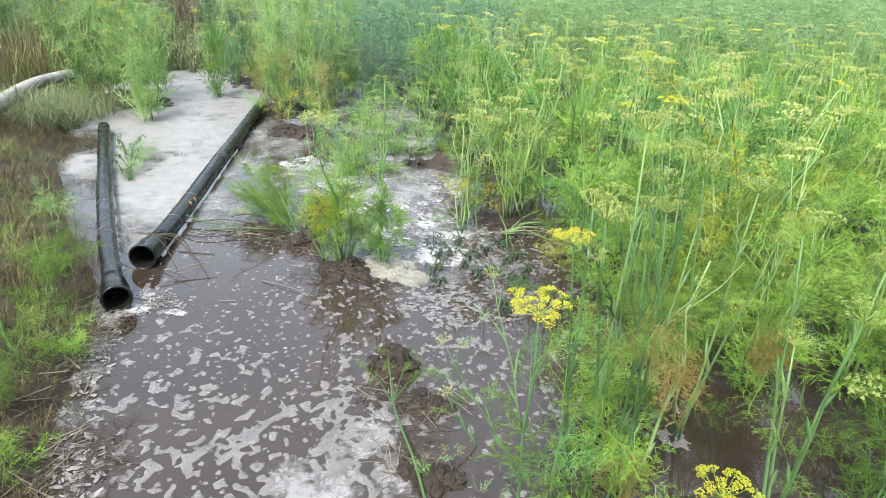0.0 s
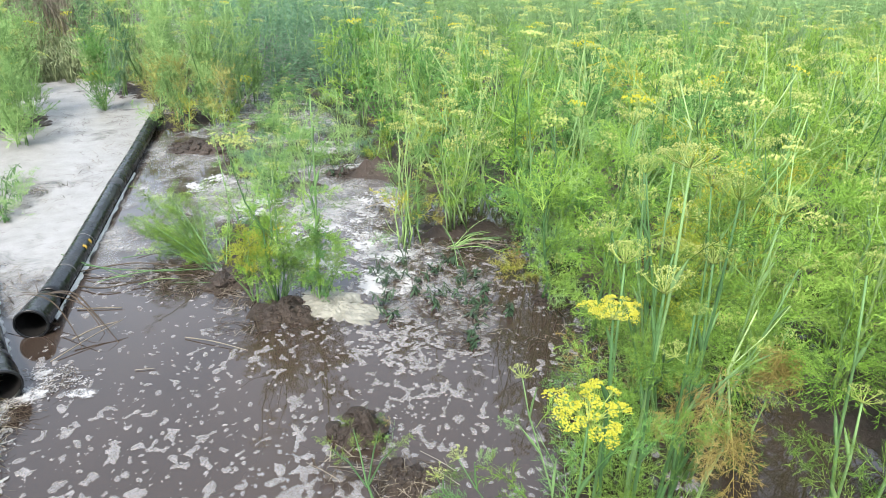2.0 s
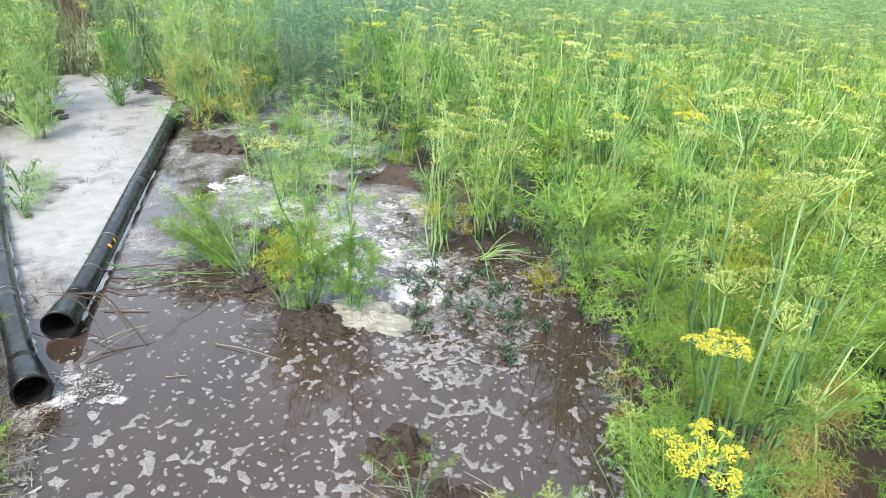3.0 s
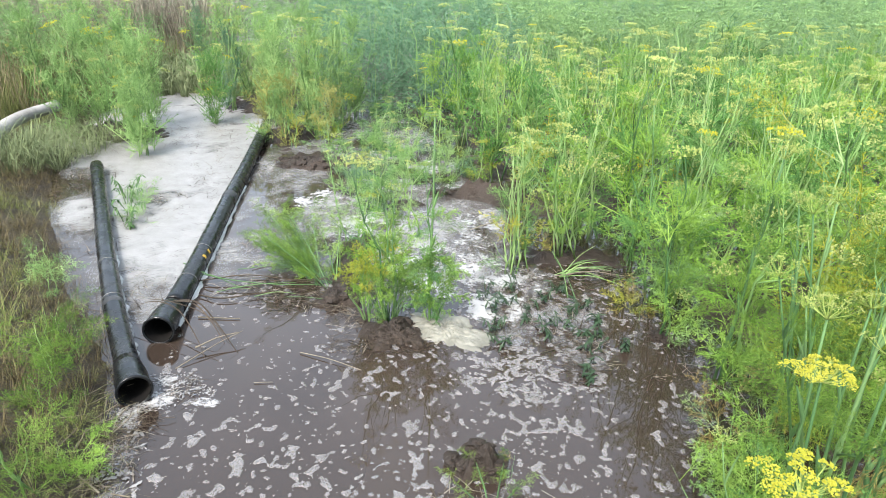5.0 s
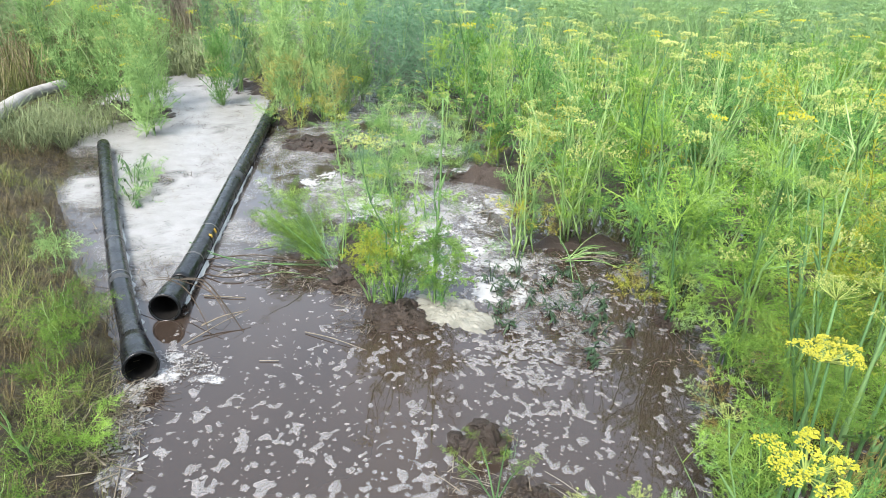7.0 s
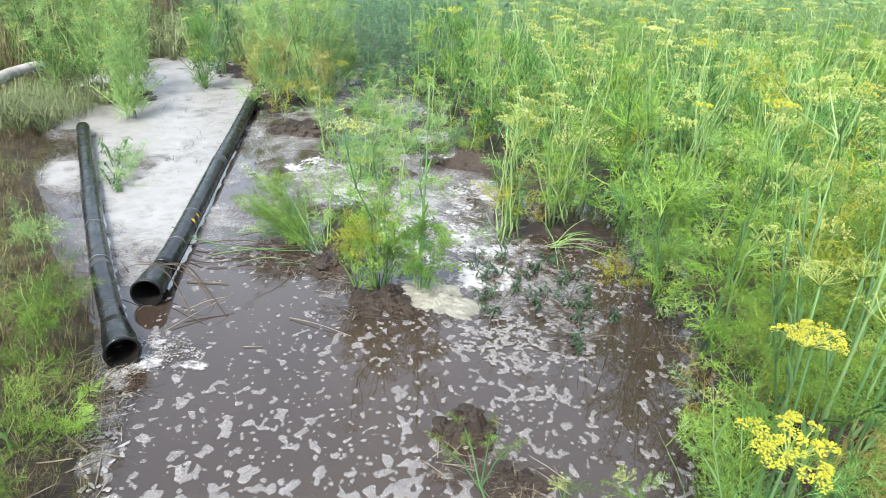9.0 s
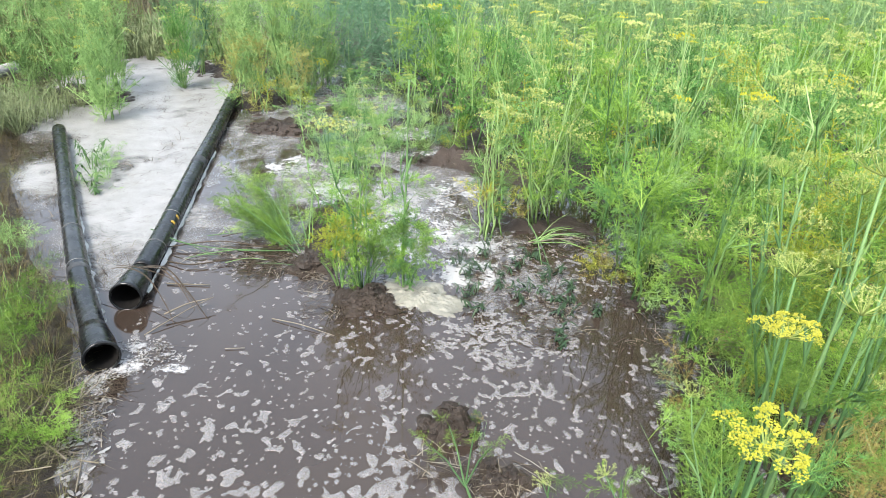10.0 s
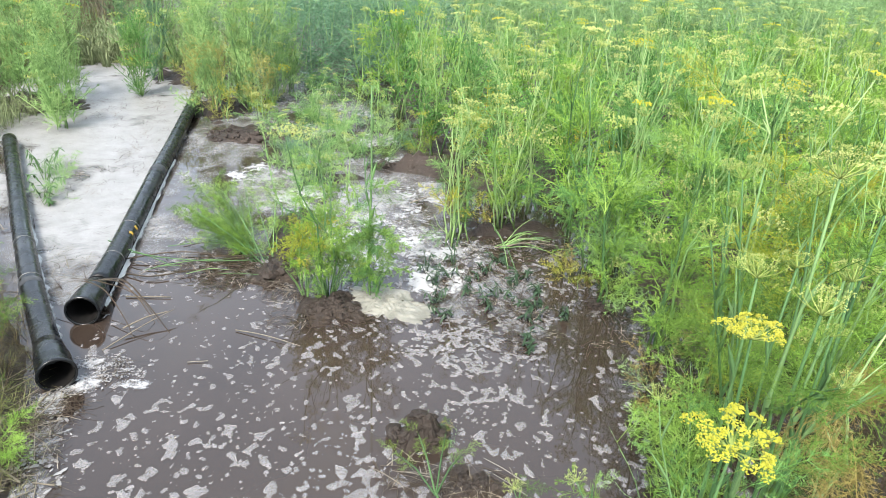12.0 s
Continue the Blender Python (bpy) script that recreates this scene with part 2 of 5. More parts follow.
        if smooth:
            me.polygons.foreach_set("use_smooth", [True] * len(me.polygons))
        me.update()
        return me


def part(name, me, parent, m=None, label=""):
    """Links a mesh as one object under a thing or a part."""
    ob = new(name, me)
    ob.parent = parent
    if m is not None:
        ob.matrix_basis = m
    if label:
        ob["label"] = label
    return ob


def thing(name, at, label, category, group="", turn=0.0):
    ob = new(name)
    ob.empty_display_size = 0.05
    ob.matrix_basis = pose(*at, 0, 0, turn)
    return tagged(ob, label, category, group)


def lerp_line(line, y):
    """x on a polyline of (x, y) in rising y."""
    if y <= line[0][1]:
        return line[0][0]
    for (x0, y0), (x1, y1) in zip(line, line[1:]):
        if y <= y1:
            return x0 + (x1 - x0) * (y - y0) / (y1 - y0)
    return line[-1][0]


# ---- plan ----
LEFT_EDGE = [(-0.95, 0.0), (-1.05, 0.8), (-1.33, 1.60), (-1.52, 2.03), (-1.72, 2.41), (-2.05, 2.79), (-2.42, 3.29), (-3.05, 4.2), (-3.6, 5.2), (-4.05, 5.9), (-4.35, 7.0), (-4.45, 8.6)]
RIGHT_EDGE = [(0.35, 0.0), (0.42, 0.8), (0.60, 1.3), (0.74, 1.76), (1.02, 2.27), (1.12, 2.75), (0.92, 3.4), (0.55, 3.9), (0.15, 4.5), (-0.10, 5.3), (-0.25, 6.2), (-0.6, 7.0), (-1.0, 8.0), (-1.7, 8.6)]
# mud heaps: x, y, radius along x, radius along y, height
HEAPS = [(-0.55, 2.74, 0.20, 0.16, 0.05), (-0.80, 3.12, 0.12, 0.18, 0.06), (-0.80, 3.65, 0.12, 0.36, 0.05), (-0.30, 2.90, 0.12, 0.10, 0.03), (-0.85, 3.46, 0.08, 0.12, 0.05),
         (-1.50, 5.62, 0.36, 0.34, 0.07), (-1.95, 6.5, 0.34, 0.6, 0.08), (-2.6, 8.0, 0.6, 0.7, 0.10), (-0.05, 4.80, 0.26, 0.13, 0.11),
         (-3.6, 6.35, 0.55, 0.40, 0.12), (0.35, 3.66, 0.32, 0.20, 0.05), (0.82, 2.76, 0.07, 0.07, 0.02), (-0.55, 4.55, 0.22, 0.10, 0.05)]


def ground_height(x, y):
    n1 = noise.noise((x * 0.9, y * 0.9, 3.1))
    n2 = noise.noise((x * 3.7, y * 3.7, 9.4))
    n3 = noise.noise((x * 13.0, y * 13.0, 1.7))
    far = min(1.0, max(0.0, (max(abs(x) - 6.0, y - 9.5, -0.7 - y)) / 1.5))
    left = lerp_line(LEFT_EDGE, y) - x
    right = x - lerp_line(RIGHT_EDGE, y)
    back = y - 8.6 - 0.5 * n1
    front = 0.35 - y + 0.35 * noise.noise((x * 1.3, 4.4, 0.7)) + 0.1 * n2
    inside = max(left, right, back, front)
    if inside < 0:
        z = -0.015 - 0.07 * min(1.0, -inside / 0.25)
    else:
        z = -0.015
        if left > 0:
            z += 0.25 * min(1.0, left / 0.9) ** 0.8 + 0.10 * min(1.0, max(0.0, left - 1.2) / 3)
        elif right > 0:
            z += 0.035 * min(1.0, right / 0.25) * (0.6 + 1.2 * n1 + 0.9 * n2) + 0.02 * min(1.0, right / 2.0)
        if front > 0:
            z = max(z, -0.015 + 0.09 * min(1.0, front / 0.5) + 0.02 * n2)
        if back > 0:
            z = max(z, -0.015 + 0.10 * min(1.0, back / 0.8))
    side = ((x - 1.22) / 0.42) ** 2 + ((y - 1.60) / 0.30) ** 2
    if side < 2.2:   # a second puddle among the plants
        z = z * (1 - math.exp(-side * side)) - 0.05 * math.exp(-side * side)
    for hx, hy, rx, ry, h in HEAPS:
        q = ((x - hx) / rx) ** 2 + ((y - hy) / ry) ** 2
        if q < 6:
            z += (h + 0.06) * math.exp(-q * (1.0 + 0.5 * n2)) * (1 + 0.5 * n3)
    z += 0.012 * n2 + 0.010 * n3
    return z * (1 - far) + far * (0.08 + 0.03 * n1)


def axis(lo, hi, step, limit):
    """Even steps from lo to hi, then growing ones out to the limit on both sides."""
    core = list(np.arange(lo, hi + 1e-6, step))
    up, down = [], []
    a, d = hi, step
    while a < limit:
        d *= 1.25
        a += d
        up.append(a)
    a, d = lo, step
    while a > -limit:
        d *= 1.25
        a -= d
        down.append(a)
    return down[::-1] + core + up


def make_ground():
    xs, ys = axis(-5.2, 3.2, 0.045, 900.0), axis(0.4, 9.2, 0.06, 900.0)
    g = Geo()
    for y in ys:
        for x in xs:
            g.v.append((x, y, ground_height(x, y)))
    w = len(xs)
    for j in range(len(ys) - 1):
        for i in range(w - 1):
            a = j * w + i
            g.f.append((a, a + 1, a + w + 1, a + w))
    tagged(new("ground", g.mesh("ground", MUD, True)), "wet red-brown mud ground of a flooded field", "ground", kind="structure")


def make_water():
    g = Geo()
    xs, ys = np.linspace(-5.5, 6.5, 28), np.linspace(-0.9, 9.6, 22)
    for y in ys:
        for x in xs:
            g.v.append((float(x), float(y), 0.0))
    for j in range(len(ys) - 1):
        for i in range(len(xs) - 1):
            a = j * len(xs) + i
            g.f.append((a, a + 1, a + len(xs) + 1, a + len(xs)))
    return tagged(new("water", g.mesh("water", WATER, True)), "brown muddy irrigation water flooding the field", "water", kind="structure")


make_ground()
water = make_water()

# ---- pipes ----


def bend(points, steps=10):
    """A smooth line through points."""
    pts = [Vector(p) for p in points]
    full = [2 * pts[0] - pts[1], *pts, 2 * pts[-1] - pts[-2]]
    out = []
    for a, b, c, d in zip(full, full[1:], full[2:], full[3:]):
        for i in range(steps):
            t = i / steps
            out.append(0.5 * ((2 * b) + (c - a) * t + (2 * a - 5 * b + 4 * c - d) * t * t + (3 * b - a - 3 * c + d) * t ** 3))
    out.append(pts[-1])
    return out


def hollow(line, r, wall, n=28, material=PIPE, name="barrel"):
    """An open pipe with a real wall: outside, bore and both rims. r may be one radius or one per point."""
    radii = r if isinstance(r, list) else [r] * len(line)
    g = Geo()
    g.tube(line, radii, n, False)
    half = len(g.v)
    g.tube(line, [a - wall for a in radii], n, False)
    inner = len(line)
    g.f = [f if max(f) < half else tuple(reversed(f)) for f in g.f]
    for k in range(n):
        k2 = (k + 1) % n
        g.f.append((k2, k, half + k, half + k2))
        a = (inner - 1) * n
        g.f.append((a + k, a + k2, half + a + k2, half + a + k))
    return g.mesh(name, material, True)


def ring_band(line, i, r, width, material, name):
    d = (line[i + 1] - line[i - 1]).normalized()
    c = line[i]
    g = Geo()
    g.tube([c - d * width / 2, c - d * width * 0.4, c + d * width * 0.4, c + d * width / 2], [r + 0.0006, r + 0.0018, r + 0.0018, r + 0.0006], 28, False)
    return g.mesh(name, material, True)


def drain_pipe(points, r, label, marks, bands):
    line = bend(points)
    base = thing("irrigation_pipe", (0, 0, 0), label, "pipe", "black irrigation pipes")
    part("barrel", hollow(line[:-6], r, 0.008), base)
    d = (line[-1] - line[-2]).normalized()
    e = line[-1]
    flare = [e - d * 0.17, e - d * 0.12, e - d * 0.045, e + d * 0.035, e + d * 0.055, e + d * 0.062]
    part("socket", hollow(flare, [r + 0.003, r + 0.007, r + 0.015, r + 0.016, r + 0.021, r + 0.019], 0.009, name="socket"), base, label="flared black socket end of the pipe")
    # Matt black sleeve and end disc, added to stand for shade inside.
    lining = [e - d * 0.30, e - d * 0.12, e - d * 0.045, e + d * 0.035, e + d * 0.057]
    g = Geo()
    g.tube(lining, [r - 0.010, r - 0.005, r + 0.004, r + 0.005, r + 0.009], 28, False)
    g.f.append(tuple(range(28)))
    part("bore", g.mesh("bore", PIPE_BORE_SHADE, True), base, label="matt black inside of the pipe mouth, standing for its shade")
    for i, wide in bands:
        part("joint_band", ring_band(line, i, r, wide, BAND if wide < 0.03 else SCUFF, "joint_band"), base, label="pale scuffed band round the pipe")
    rng = random.Random(5)
    for i, ang in marks:
        d = (line[i + 1] - line[i - 1]).normalized()
        side = d.cross(Vector((0, 0, 1))).normalized()
        up = side.cross(d)
        g = Geo()
        for s in range(3):
            a0 = ang + s * 0.16
            a1 = a0 + 0.16
            j = rng.uniform(-0.012, 0.012)
            p = [line[i] + d * q + (side * math.cos(a) + up * math.sin(a)) * (r + 0.003) for a in (a0, a1) for q in (-0.012 + j, 0.014 + j)]
            n = len(g.v)
            g.v += [tuple(q) for q in p]
            g.f.append((n, n + 1, n + 3, n + 2))
        part("yellow_mark", g.mesh("yellow_mark", TAPE), base, label="torn strip of yellow tape")
    return line


LINE_A = drain_pipe([(-3.186, 5.08, 0.055), (-2.73, 4.27, 0.05), (-2.345, 3.585, 0.05), (-2.046, 3.07, 0.05), (-1.873, 2.773, 0.048), (-1.715, 2.52, 0.046), (-1.585, 2.315, 0.060), (-1.484, 2.16, 0.064)],
                    0.0505, "black plastic irrigation pipe lying in shallow water, flared open end", [], [(26, 0.007), (37, 0.006), (39, 0.05)])
LINE_B = drain_pipe([(-2.20, 6.55, 0.07), (-1.978, 5.196, 0.055), (-1.858, 4.421, 0.05), (-1.749, 3.78, 0.05), (-1.672, 3.319, 0.046), (-1.615, 2.96, 0.050), (-1.567, 2.625, 0.062)],
                    0.0525, "black plastic irrigation pipe with yellow tape, partly sunk in water", [(37, 2.4), (39, 2.2)], [(20, 0.10), (36, 0.006), (46, 0.006)])


def grey_pipe():
    line = bend([(-3.35, 3.3, 0.30), (-3.72, 4.3, 0.30), (-4.06, 5.2, 0.28), (-4.29, 5.9, 0.25), (-4.36, 6.55, 0.22)])
    base = thing("grey_pipe", (0, 0, 0), "weathered pale grey plastic pipe lying on the grassy bank", "pipe")
    part("barrel", hollow(line, 0.056, 0.008, material=PIPE_GREY), base)
    part("joint_band", ring_band(line, 22, 0.056, 0.05, PIPE_GREY, "joint_band"), base)


grey_pipe()

# ---- mud heaps ----


def mud_clod(x, y, rx, ry, h, seed, label):
    """A crumbled heap of wet earth: a low uneven dome covered in crumbs of many sizes, sunk into the bed."""
    rng = random.Random(seed)
    g = Geo()

    def dome(a, q):
        edge = 1 + 0.45 * noise.noise((math.cos(a) * 1.6 + seed, math.sin(a) * 1.6, 0.5)) + 0.15 * noise.noise((math.cos(a) * 5, math.sin(a) * 5, seed))
        px, py = math.cos(a) * q * rx * edge, math.sin(a) * q * ry * edge
        lump = noise.noise((px * 8 + seed, py * 8, 1.1)) + 0.5 * noise.noise((px * 20, py * 20 + seed, 2.2)) + 0.3 * noise.noise((px * 50, py * 50, seed))
        return px, py, (h + 0.03) * (1 - q ** 1.8) - 0.03 + min(h, 0.08) * 0.6 * lump * (1 - q ** 3)

    def shell(place, rings, n):
        start = len(g.v)
        for k in range(rings + 1):
            for m in range(n):
                g.v.append(place(k / rings, 6.2832 * m / n))
        for k in range(rings):
            for m in range(n):
                m2 = (m + 1) % n
                g.f.append((start + k * n + m, start + (k + 1) * n + m, start + (k + 1) * n + m2, start + k * n + m2))

    shell(lambda t, a: dome(a, t), 16, 40)
    for c in range(min(120, 30 + int(rx * ry * 1500))):
        cx, cy, cz = dome(rng.uniform(0, 6.28), math.sqrt(rng.random()) * 0.97)
        r = 0.007 + 0.030 * rng.random() ** 2.5
        sx, sy, sz, off = rng.uniform(0.7, 1.5), rng.uniform(0.7, 1.5), rng.uniform(0.45, 0.9), rng.uniform(0, 50)

        def crumb(t, e):
            b = math.pi * t
            d = Vector((math.sin(b) * math.cos(e), math.sin(b) * math.sin(e), math.cos(b)))
            bump = r * (1 + 0.5 * noise.noise(d * 1.5 + Vector((off, 0, 0))) + 0.35 * noise.noise(d * 4.0 + Vector((0, off, 0))))
            return cx + d.x * sx * bump, cy + d.y * sy * bump, cz + d.z * sz * bump
        shell(crumb, 6, 9)
    ob = tagged(new("mud_clod", g.mesh("mud_clod", MUD, False)), label, "mud", kind="stuff")
    ob.matrix_basis = pose(x, y, 0)
    return ob


mud_clod(-0.50, 2.71, 0.21, 0.15, 0.05, 3.0, "red-brown mud island under the yellowing fennel")
mud_clod(-0.80, 3.06, 0.15, 0.15, 0.045, 5.0, "crumbled red-brown mud clod behind the island")
mud_clod(-0.79, 3.62, 0.13, 0.40, 0.065, 6.0, "crumbled red-brown mud ridge in the water")
mud_clod(-0.085, 1.83, 0.105, 0.09, 0.105, 7.0, "wet brown mud heap rising out of the pool")
mud_clod(0.07, 1.60, 0.10, 0.07, 0.022, 8.0, "sodden mud and litter behind the mud heap")
mud_clod(0.14, 1.22, 0.16, 0.10, 0.020, 9.0, "sodden mud at the edge of the pool")
mud_clod(-1.46, 5.52, 0.46, 0.26, 0.05, 10.0, "red-brown mud bank at the end of the pipe")
mud_clod(-0.02, 4.84, 0.46, 0.13, 0.07, 11.0, "low crumbled mud bank along the far puddle")
mud_clod(0.84, 2.78, 0.10, 0.08, 0.02, 12.0, "wet mud at the foot of the fennel")

# ---- fennel ----


def facing(at, way, scale=1.0, spin=0.0):
    """A pose at a point with +z along way."""
    q = Vector(way).to_track_quat("Z", "Y").to_matrix().to_4x4()
    return Matrix.Translation(at) @ q @ Matrix.Rotation(spin, 4, "Z") @ Matrix.Scale(scale, 4)


def growing(at, out, rise, scale=1.0, roll=0.0):
    """A pose at a point with +x along out, tipped up by rise radians."""
    return Matrix.Translation(at) @ Matrix.Rotation(math.atan2(out[1], out[0]), 4, "Z") @ Matrix.Rotation(-rise, 4, "Y") @ Matrix.Rotation(roll, 4, "X") @ Matrix.Scale(scale, 4)


def add_frond(g, rng, m, length=0.30, pairs=9, sub=5, width=0.0017, twigs=3):
    """Adds one feathery fennel leaf, a bowed midrib with branching hair-fine segments, growing along the +x of m."""
    rise, droop = rng.uniform(0.10, 0.30), rng.uniform(0.1, 0.45)
    sway = rng.uniform(-0.2, 0.2)
    rib = [m @ Vector((length * t, length * sway * t * t, length * (rise * t - droop * t * t))) for t in (0, 0.2, 0.4, 0.6, 0.8, 1.0)]
    g.tube(rib[::1 if twigs > 1 else 5], [width * k for k in (0.9, 0.8, 0.7, 0.55, 0.45, 0.3)], 3, False)

    def on_rib(t):
        i = min(4, int(t * 5))
        return rib[i].lerp(rib[i + 1], t * 5 - i), (rib[i + 1] - rib[i]).normalized()

    for i in range(pairs):
        t = 0.2 + 0.78 * i / (pairs - 1)
        p, d = on_rib(min(0.999, t))
        flat = Vector((-d.y, d.x, 0.0))
        flat = flat.normalized() if flat.length > 0.05 else d.orthogonal().normalized()
        for s in (-1, 1):
            side = Matrix.Rotation(rng.uniform(-1.2, 1.2), 3, d) @ (flat * s)
            ln = length * rng.uniform(0.30, 0.50) * (1.12 - t * 0.75)
            way = (d * rng.uniform(0.45, 0.9) + side).normalized()
            tip = p + way * ln + Vector((0, 0, -0.08 * ln))
            g.thread(p, tip, width * 1.4, rng)
            for k in range(sub):
                u = 0.2 + 0.8 * k / sub
                q = p.lerp(tip, u)
                for _ in range(2):
                    w = (way + Vector((rng.uniform(-1, 1), rng.uniform(-1, 1), rng.uniform(-0.8, 0.9))) * 0.95).normalized()
                    l2 = ln * rng.uniform(0.30, 0.52) * (1.1 - 0.5 * u)
                    e = q + w * l2
                    g.thread(q, e, width, rng)
                    for _ in range(twigs):
                        w2 = (w + Vector((rng.uniform(-1, 1), rng.uniform(-1, 1), rng.uniform(-1, 1))) * 0.7).normalized()
                        a = q.lerp(e, rng.uniform(0.3, 0.8))
                        g.thread(a, a + w2 * l2 * rng.uniform(0.5, 0.9), width, rng)


def frond_mesh(seed, material, **shape):
    g = Geo()
    add_frond(g, random.Random(seed), Matrix.Identity(4), **shape)
    return g.mesh("frond", material)


def tuft_mesh(seed, material, fronds=5, steep=(0.15, 1.2), coarse=False):
    """A whorl of feathery leaves round a stalk, for plants farther off."""
    rng = random.Random(seed)
    g = Geo()
    for i in range(fronds):
        a = i * 6.28 / fronds + rng.uniform(-0.5, 0.5)
        m = growing((0, 0, rng.uniform(-0.08, 0.10)), (math.cos(a), math.sin(a)), rng.uniform(*steep), rng.uniform(0.75, 1.15), rng.uniform(-0.6, 0.6))
        add_frond(g, rng, m, 0.30, 5, 4, *((0.0046, 1) if coarse else (0.0034, 2)))
    return g.mesh("leaf_whorl", material)


def umbel_mesh(seed, material, rays=13, florets=5, reach=0.08, fine=False, rise=0.55):
    """A flat-topped flower head: rays out of one point, each with a small tilted cluster of florets. It faces +z."""
    rng = random.Random(seed)
    g, h = Geo(), Geo()
    for i in range(rays):
        a = i * 2.399 + rng.uniform(-0.3, 0.3)
        u = (i + 0.35) / rays
        q = reach * math.sqrt(u) * rng.uniform(0.80, 1.10)
        c = Vector((q * math.cos(a), q * math.sin(a), reach * rise * (1 - 0.30 * u) * rng.uniform(0.84, 1.10)))
        bow = Vector((c.x * 0.62, c.y * 0.62, c.z * 0.45))
        if fine:
            g.tube([Vector((0, 0, 0)), bow, c], [0.0013, 0.0010, 0.0008], 3, False)
        else:
            g.thread(Vector((0, 0, 0)), bow, 0.003, rng)
            g.thread(bow, c, 0.003, rng)
        r = reach * (rng.uniform(0.09, 0.20) if fine else rng.uniform(0.10, 0.17))
        way = (c - bow).normalized() + Vector((0, 0, 0.8))
        tip = way.to_track_quat("Z", "Y").to_matrix()
        for k in range(max(3, int(florets * (r / (0.15 * reach)) ** 1.5)) if fine else florets):
            b = k * 2.399 + rng.uniform(-0.6, 0.6)
            e = math.sqrt(rng.uniform(0.05, 1.0)) * r
            o = tip @ Vector((math.cos(b) * e, math.sin(b) * e, 0.30 * r * (1 - (e / r) ** 2) + rng.uniform(-0.003, 0.003)))
            size = reach * (0.0255 if fine else 0.080) * rng.uniform(0.55, 1.3)
            if fine:
                h.bead(c + o, size, rng.uniform(0.6, 1.0))
                if k % 3 == 0:
                    g.thread(c - way.normalized() * 0.010, c + o, 0.0009, rng)
            else:
                h.pip(c + o, size)
    n, start = len(g.v), len(g.f)
    g.v += h.v
    g.f += [tuple(i + n for i in f) for f in h.f]
    return g.mesh("umbel", RAY, False, material, start)


def stalk_shape(seed, height=1.0, lean=0.08, branches=4, thick=0.0072):
    """A jointed upright stalk with sheathed nodes and side branches. Returns geometry, branch tips and nodes."""
    rng = random.Random(seed)
    g = Geo()
    nodes = 6
    a = rng.uniform(0, 6.28)
    pts = []
    for i in range(nodes + 1):
        t = i / nodes
        k = lean * t * t * height
        pts.append(Vector((math.cos(a) * k + rng.uniform(-0.032, 0.032) * min(1, i), math.sin(a) * k + rng.uniform(-0.032, 0.032) * min(1, i), height * t)))
    radii = [thick * (1 - 0.74 * i / nodes) for i in range(nodes + 1)]
    g.tube(pts, radii, 6)
    tips = [(pts[-1], (pts[-1] - pts[-2]).normalized())]
    joints = []
    for i in range(1, nodes):
        d = (pts[i + 1] - pts[i]).normalized()
        b = a + i * 2.4 + rng.uniform(-0.5, 0.5)
        out = Vector((math.cos(b), math.sin(b), 0))
        joints.append((pts[i], out))
        sheath = (d * 1.0 + out * 0.25).normalized()
        g.tube([pts[i] - d * 0.004, pts[i] + sheath * 0.022, pts[i] + sheath * 0.055], [radii[i] * 1.25, radii[i] * 1.3, radii[i] * 0.35], 5, False)
        if i >= nodes - branches:
            ln = height * rng.uniform(0.14, 0.34)
            end = pts[i] + (d * 1.0 + out * rng.uniform(0.45, 1.0)).normalized() * ln
            mid = pts[i].lerp(end, 0.5) + out * ln * 0.11
            g.tube([pts[i], mid, end], [radii[i] * 0.62, radii[i] * 0.48, radii[i] * 0.36], 5, False)
            tips.append((end, (end - mid).normalized()))
            if rng.random() < 0.6:
                joints.append((mid, (out + Vector((rng.uniform(-1, 1), rng.uniform(-1, 1), 0))).normalized()))
    return g, tips, joints


LEAVES = {"faded": LEAF_FADED, "deep": LEAF_DEEP_SHADE, "olive": LEAF_OLIVE, "green": LEAF_GREEN, "lime": LEAF_LIME, "blue": LEAF_BLUE, "yellow": LEAF_YELLOW, "dry": LEAF_DRY}
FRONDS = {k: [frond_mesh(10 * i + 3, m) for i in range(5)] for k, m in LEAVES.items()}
BUSHY = {k: [frond_mesh(10 * i + 8, m, width=0.0036) for i in range(4)] for k, m in LEAVES.items()}
WHORLS = {k: [tuft_mesh(17 * i + 5, m) for i in range(5)] for k, m in LEAVES.items()}
UPRIGHT = {k: [tuft_mesh(19 * i + 7, m, 5, (0.75, 1.4)) for i in range(3)] for k, m in LEAVES.items()}
FAR_WHORLS = {k: [tuft_mesh(17 * i + 5, m, 5, (0.15, 1.2), True) for i in range(5)] for k, m in LEAVES.items()}
FAR_UPRIGHT = {k: [tuft_mesh(19 * i + 7, m, 5, (0.75, 1.4), True) for i in range(3)] for k, m in LEAVES.items()}
UMBELS = {"yellow": [umbel_mesh(40 + i, FLOWER, 15 + i, 3, 0.066) for i in range(3)], "bud": [umbel_mesh(60 + i, BUD, 14 + i, 3, 0.056 + 0.006 * i, False, 0.75 - 0.13 * i) for i in range(4)]}
FINE = {"yellow": [umbel_mesh(80 + i, FLOWER, 25 + i, 46, 0.080, True, 0.5) for i in range(2)], "bud": [umbel_mesh(90 + i, BUD, 15 + 2 * i, 18, 0.060 + 0.012 * i, True, 0.85 - 0.2 * i) for i in range(2)]}
STALKS = []
for i in range(10):
    g, tips, joints = stalk_shape(200 + i, 1.0, 0.05 + 0.025 * (i % 5), 3 + i % 3)
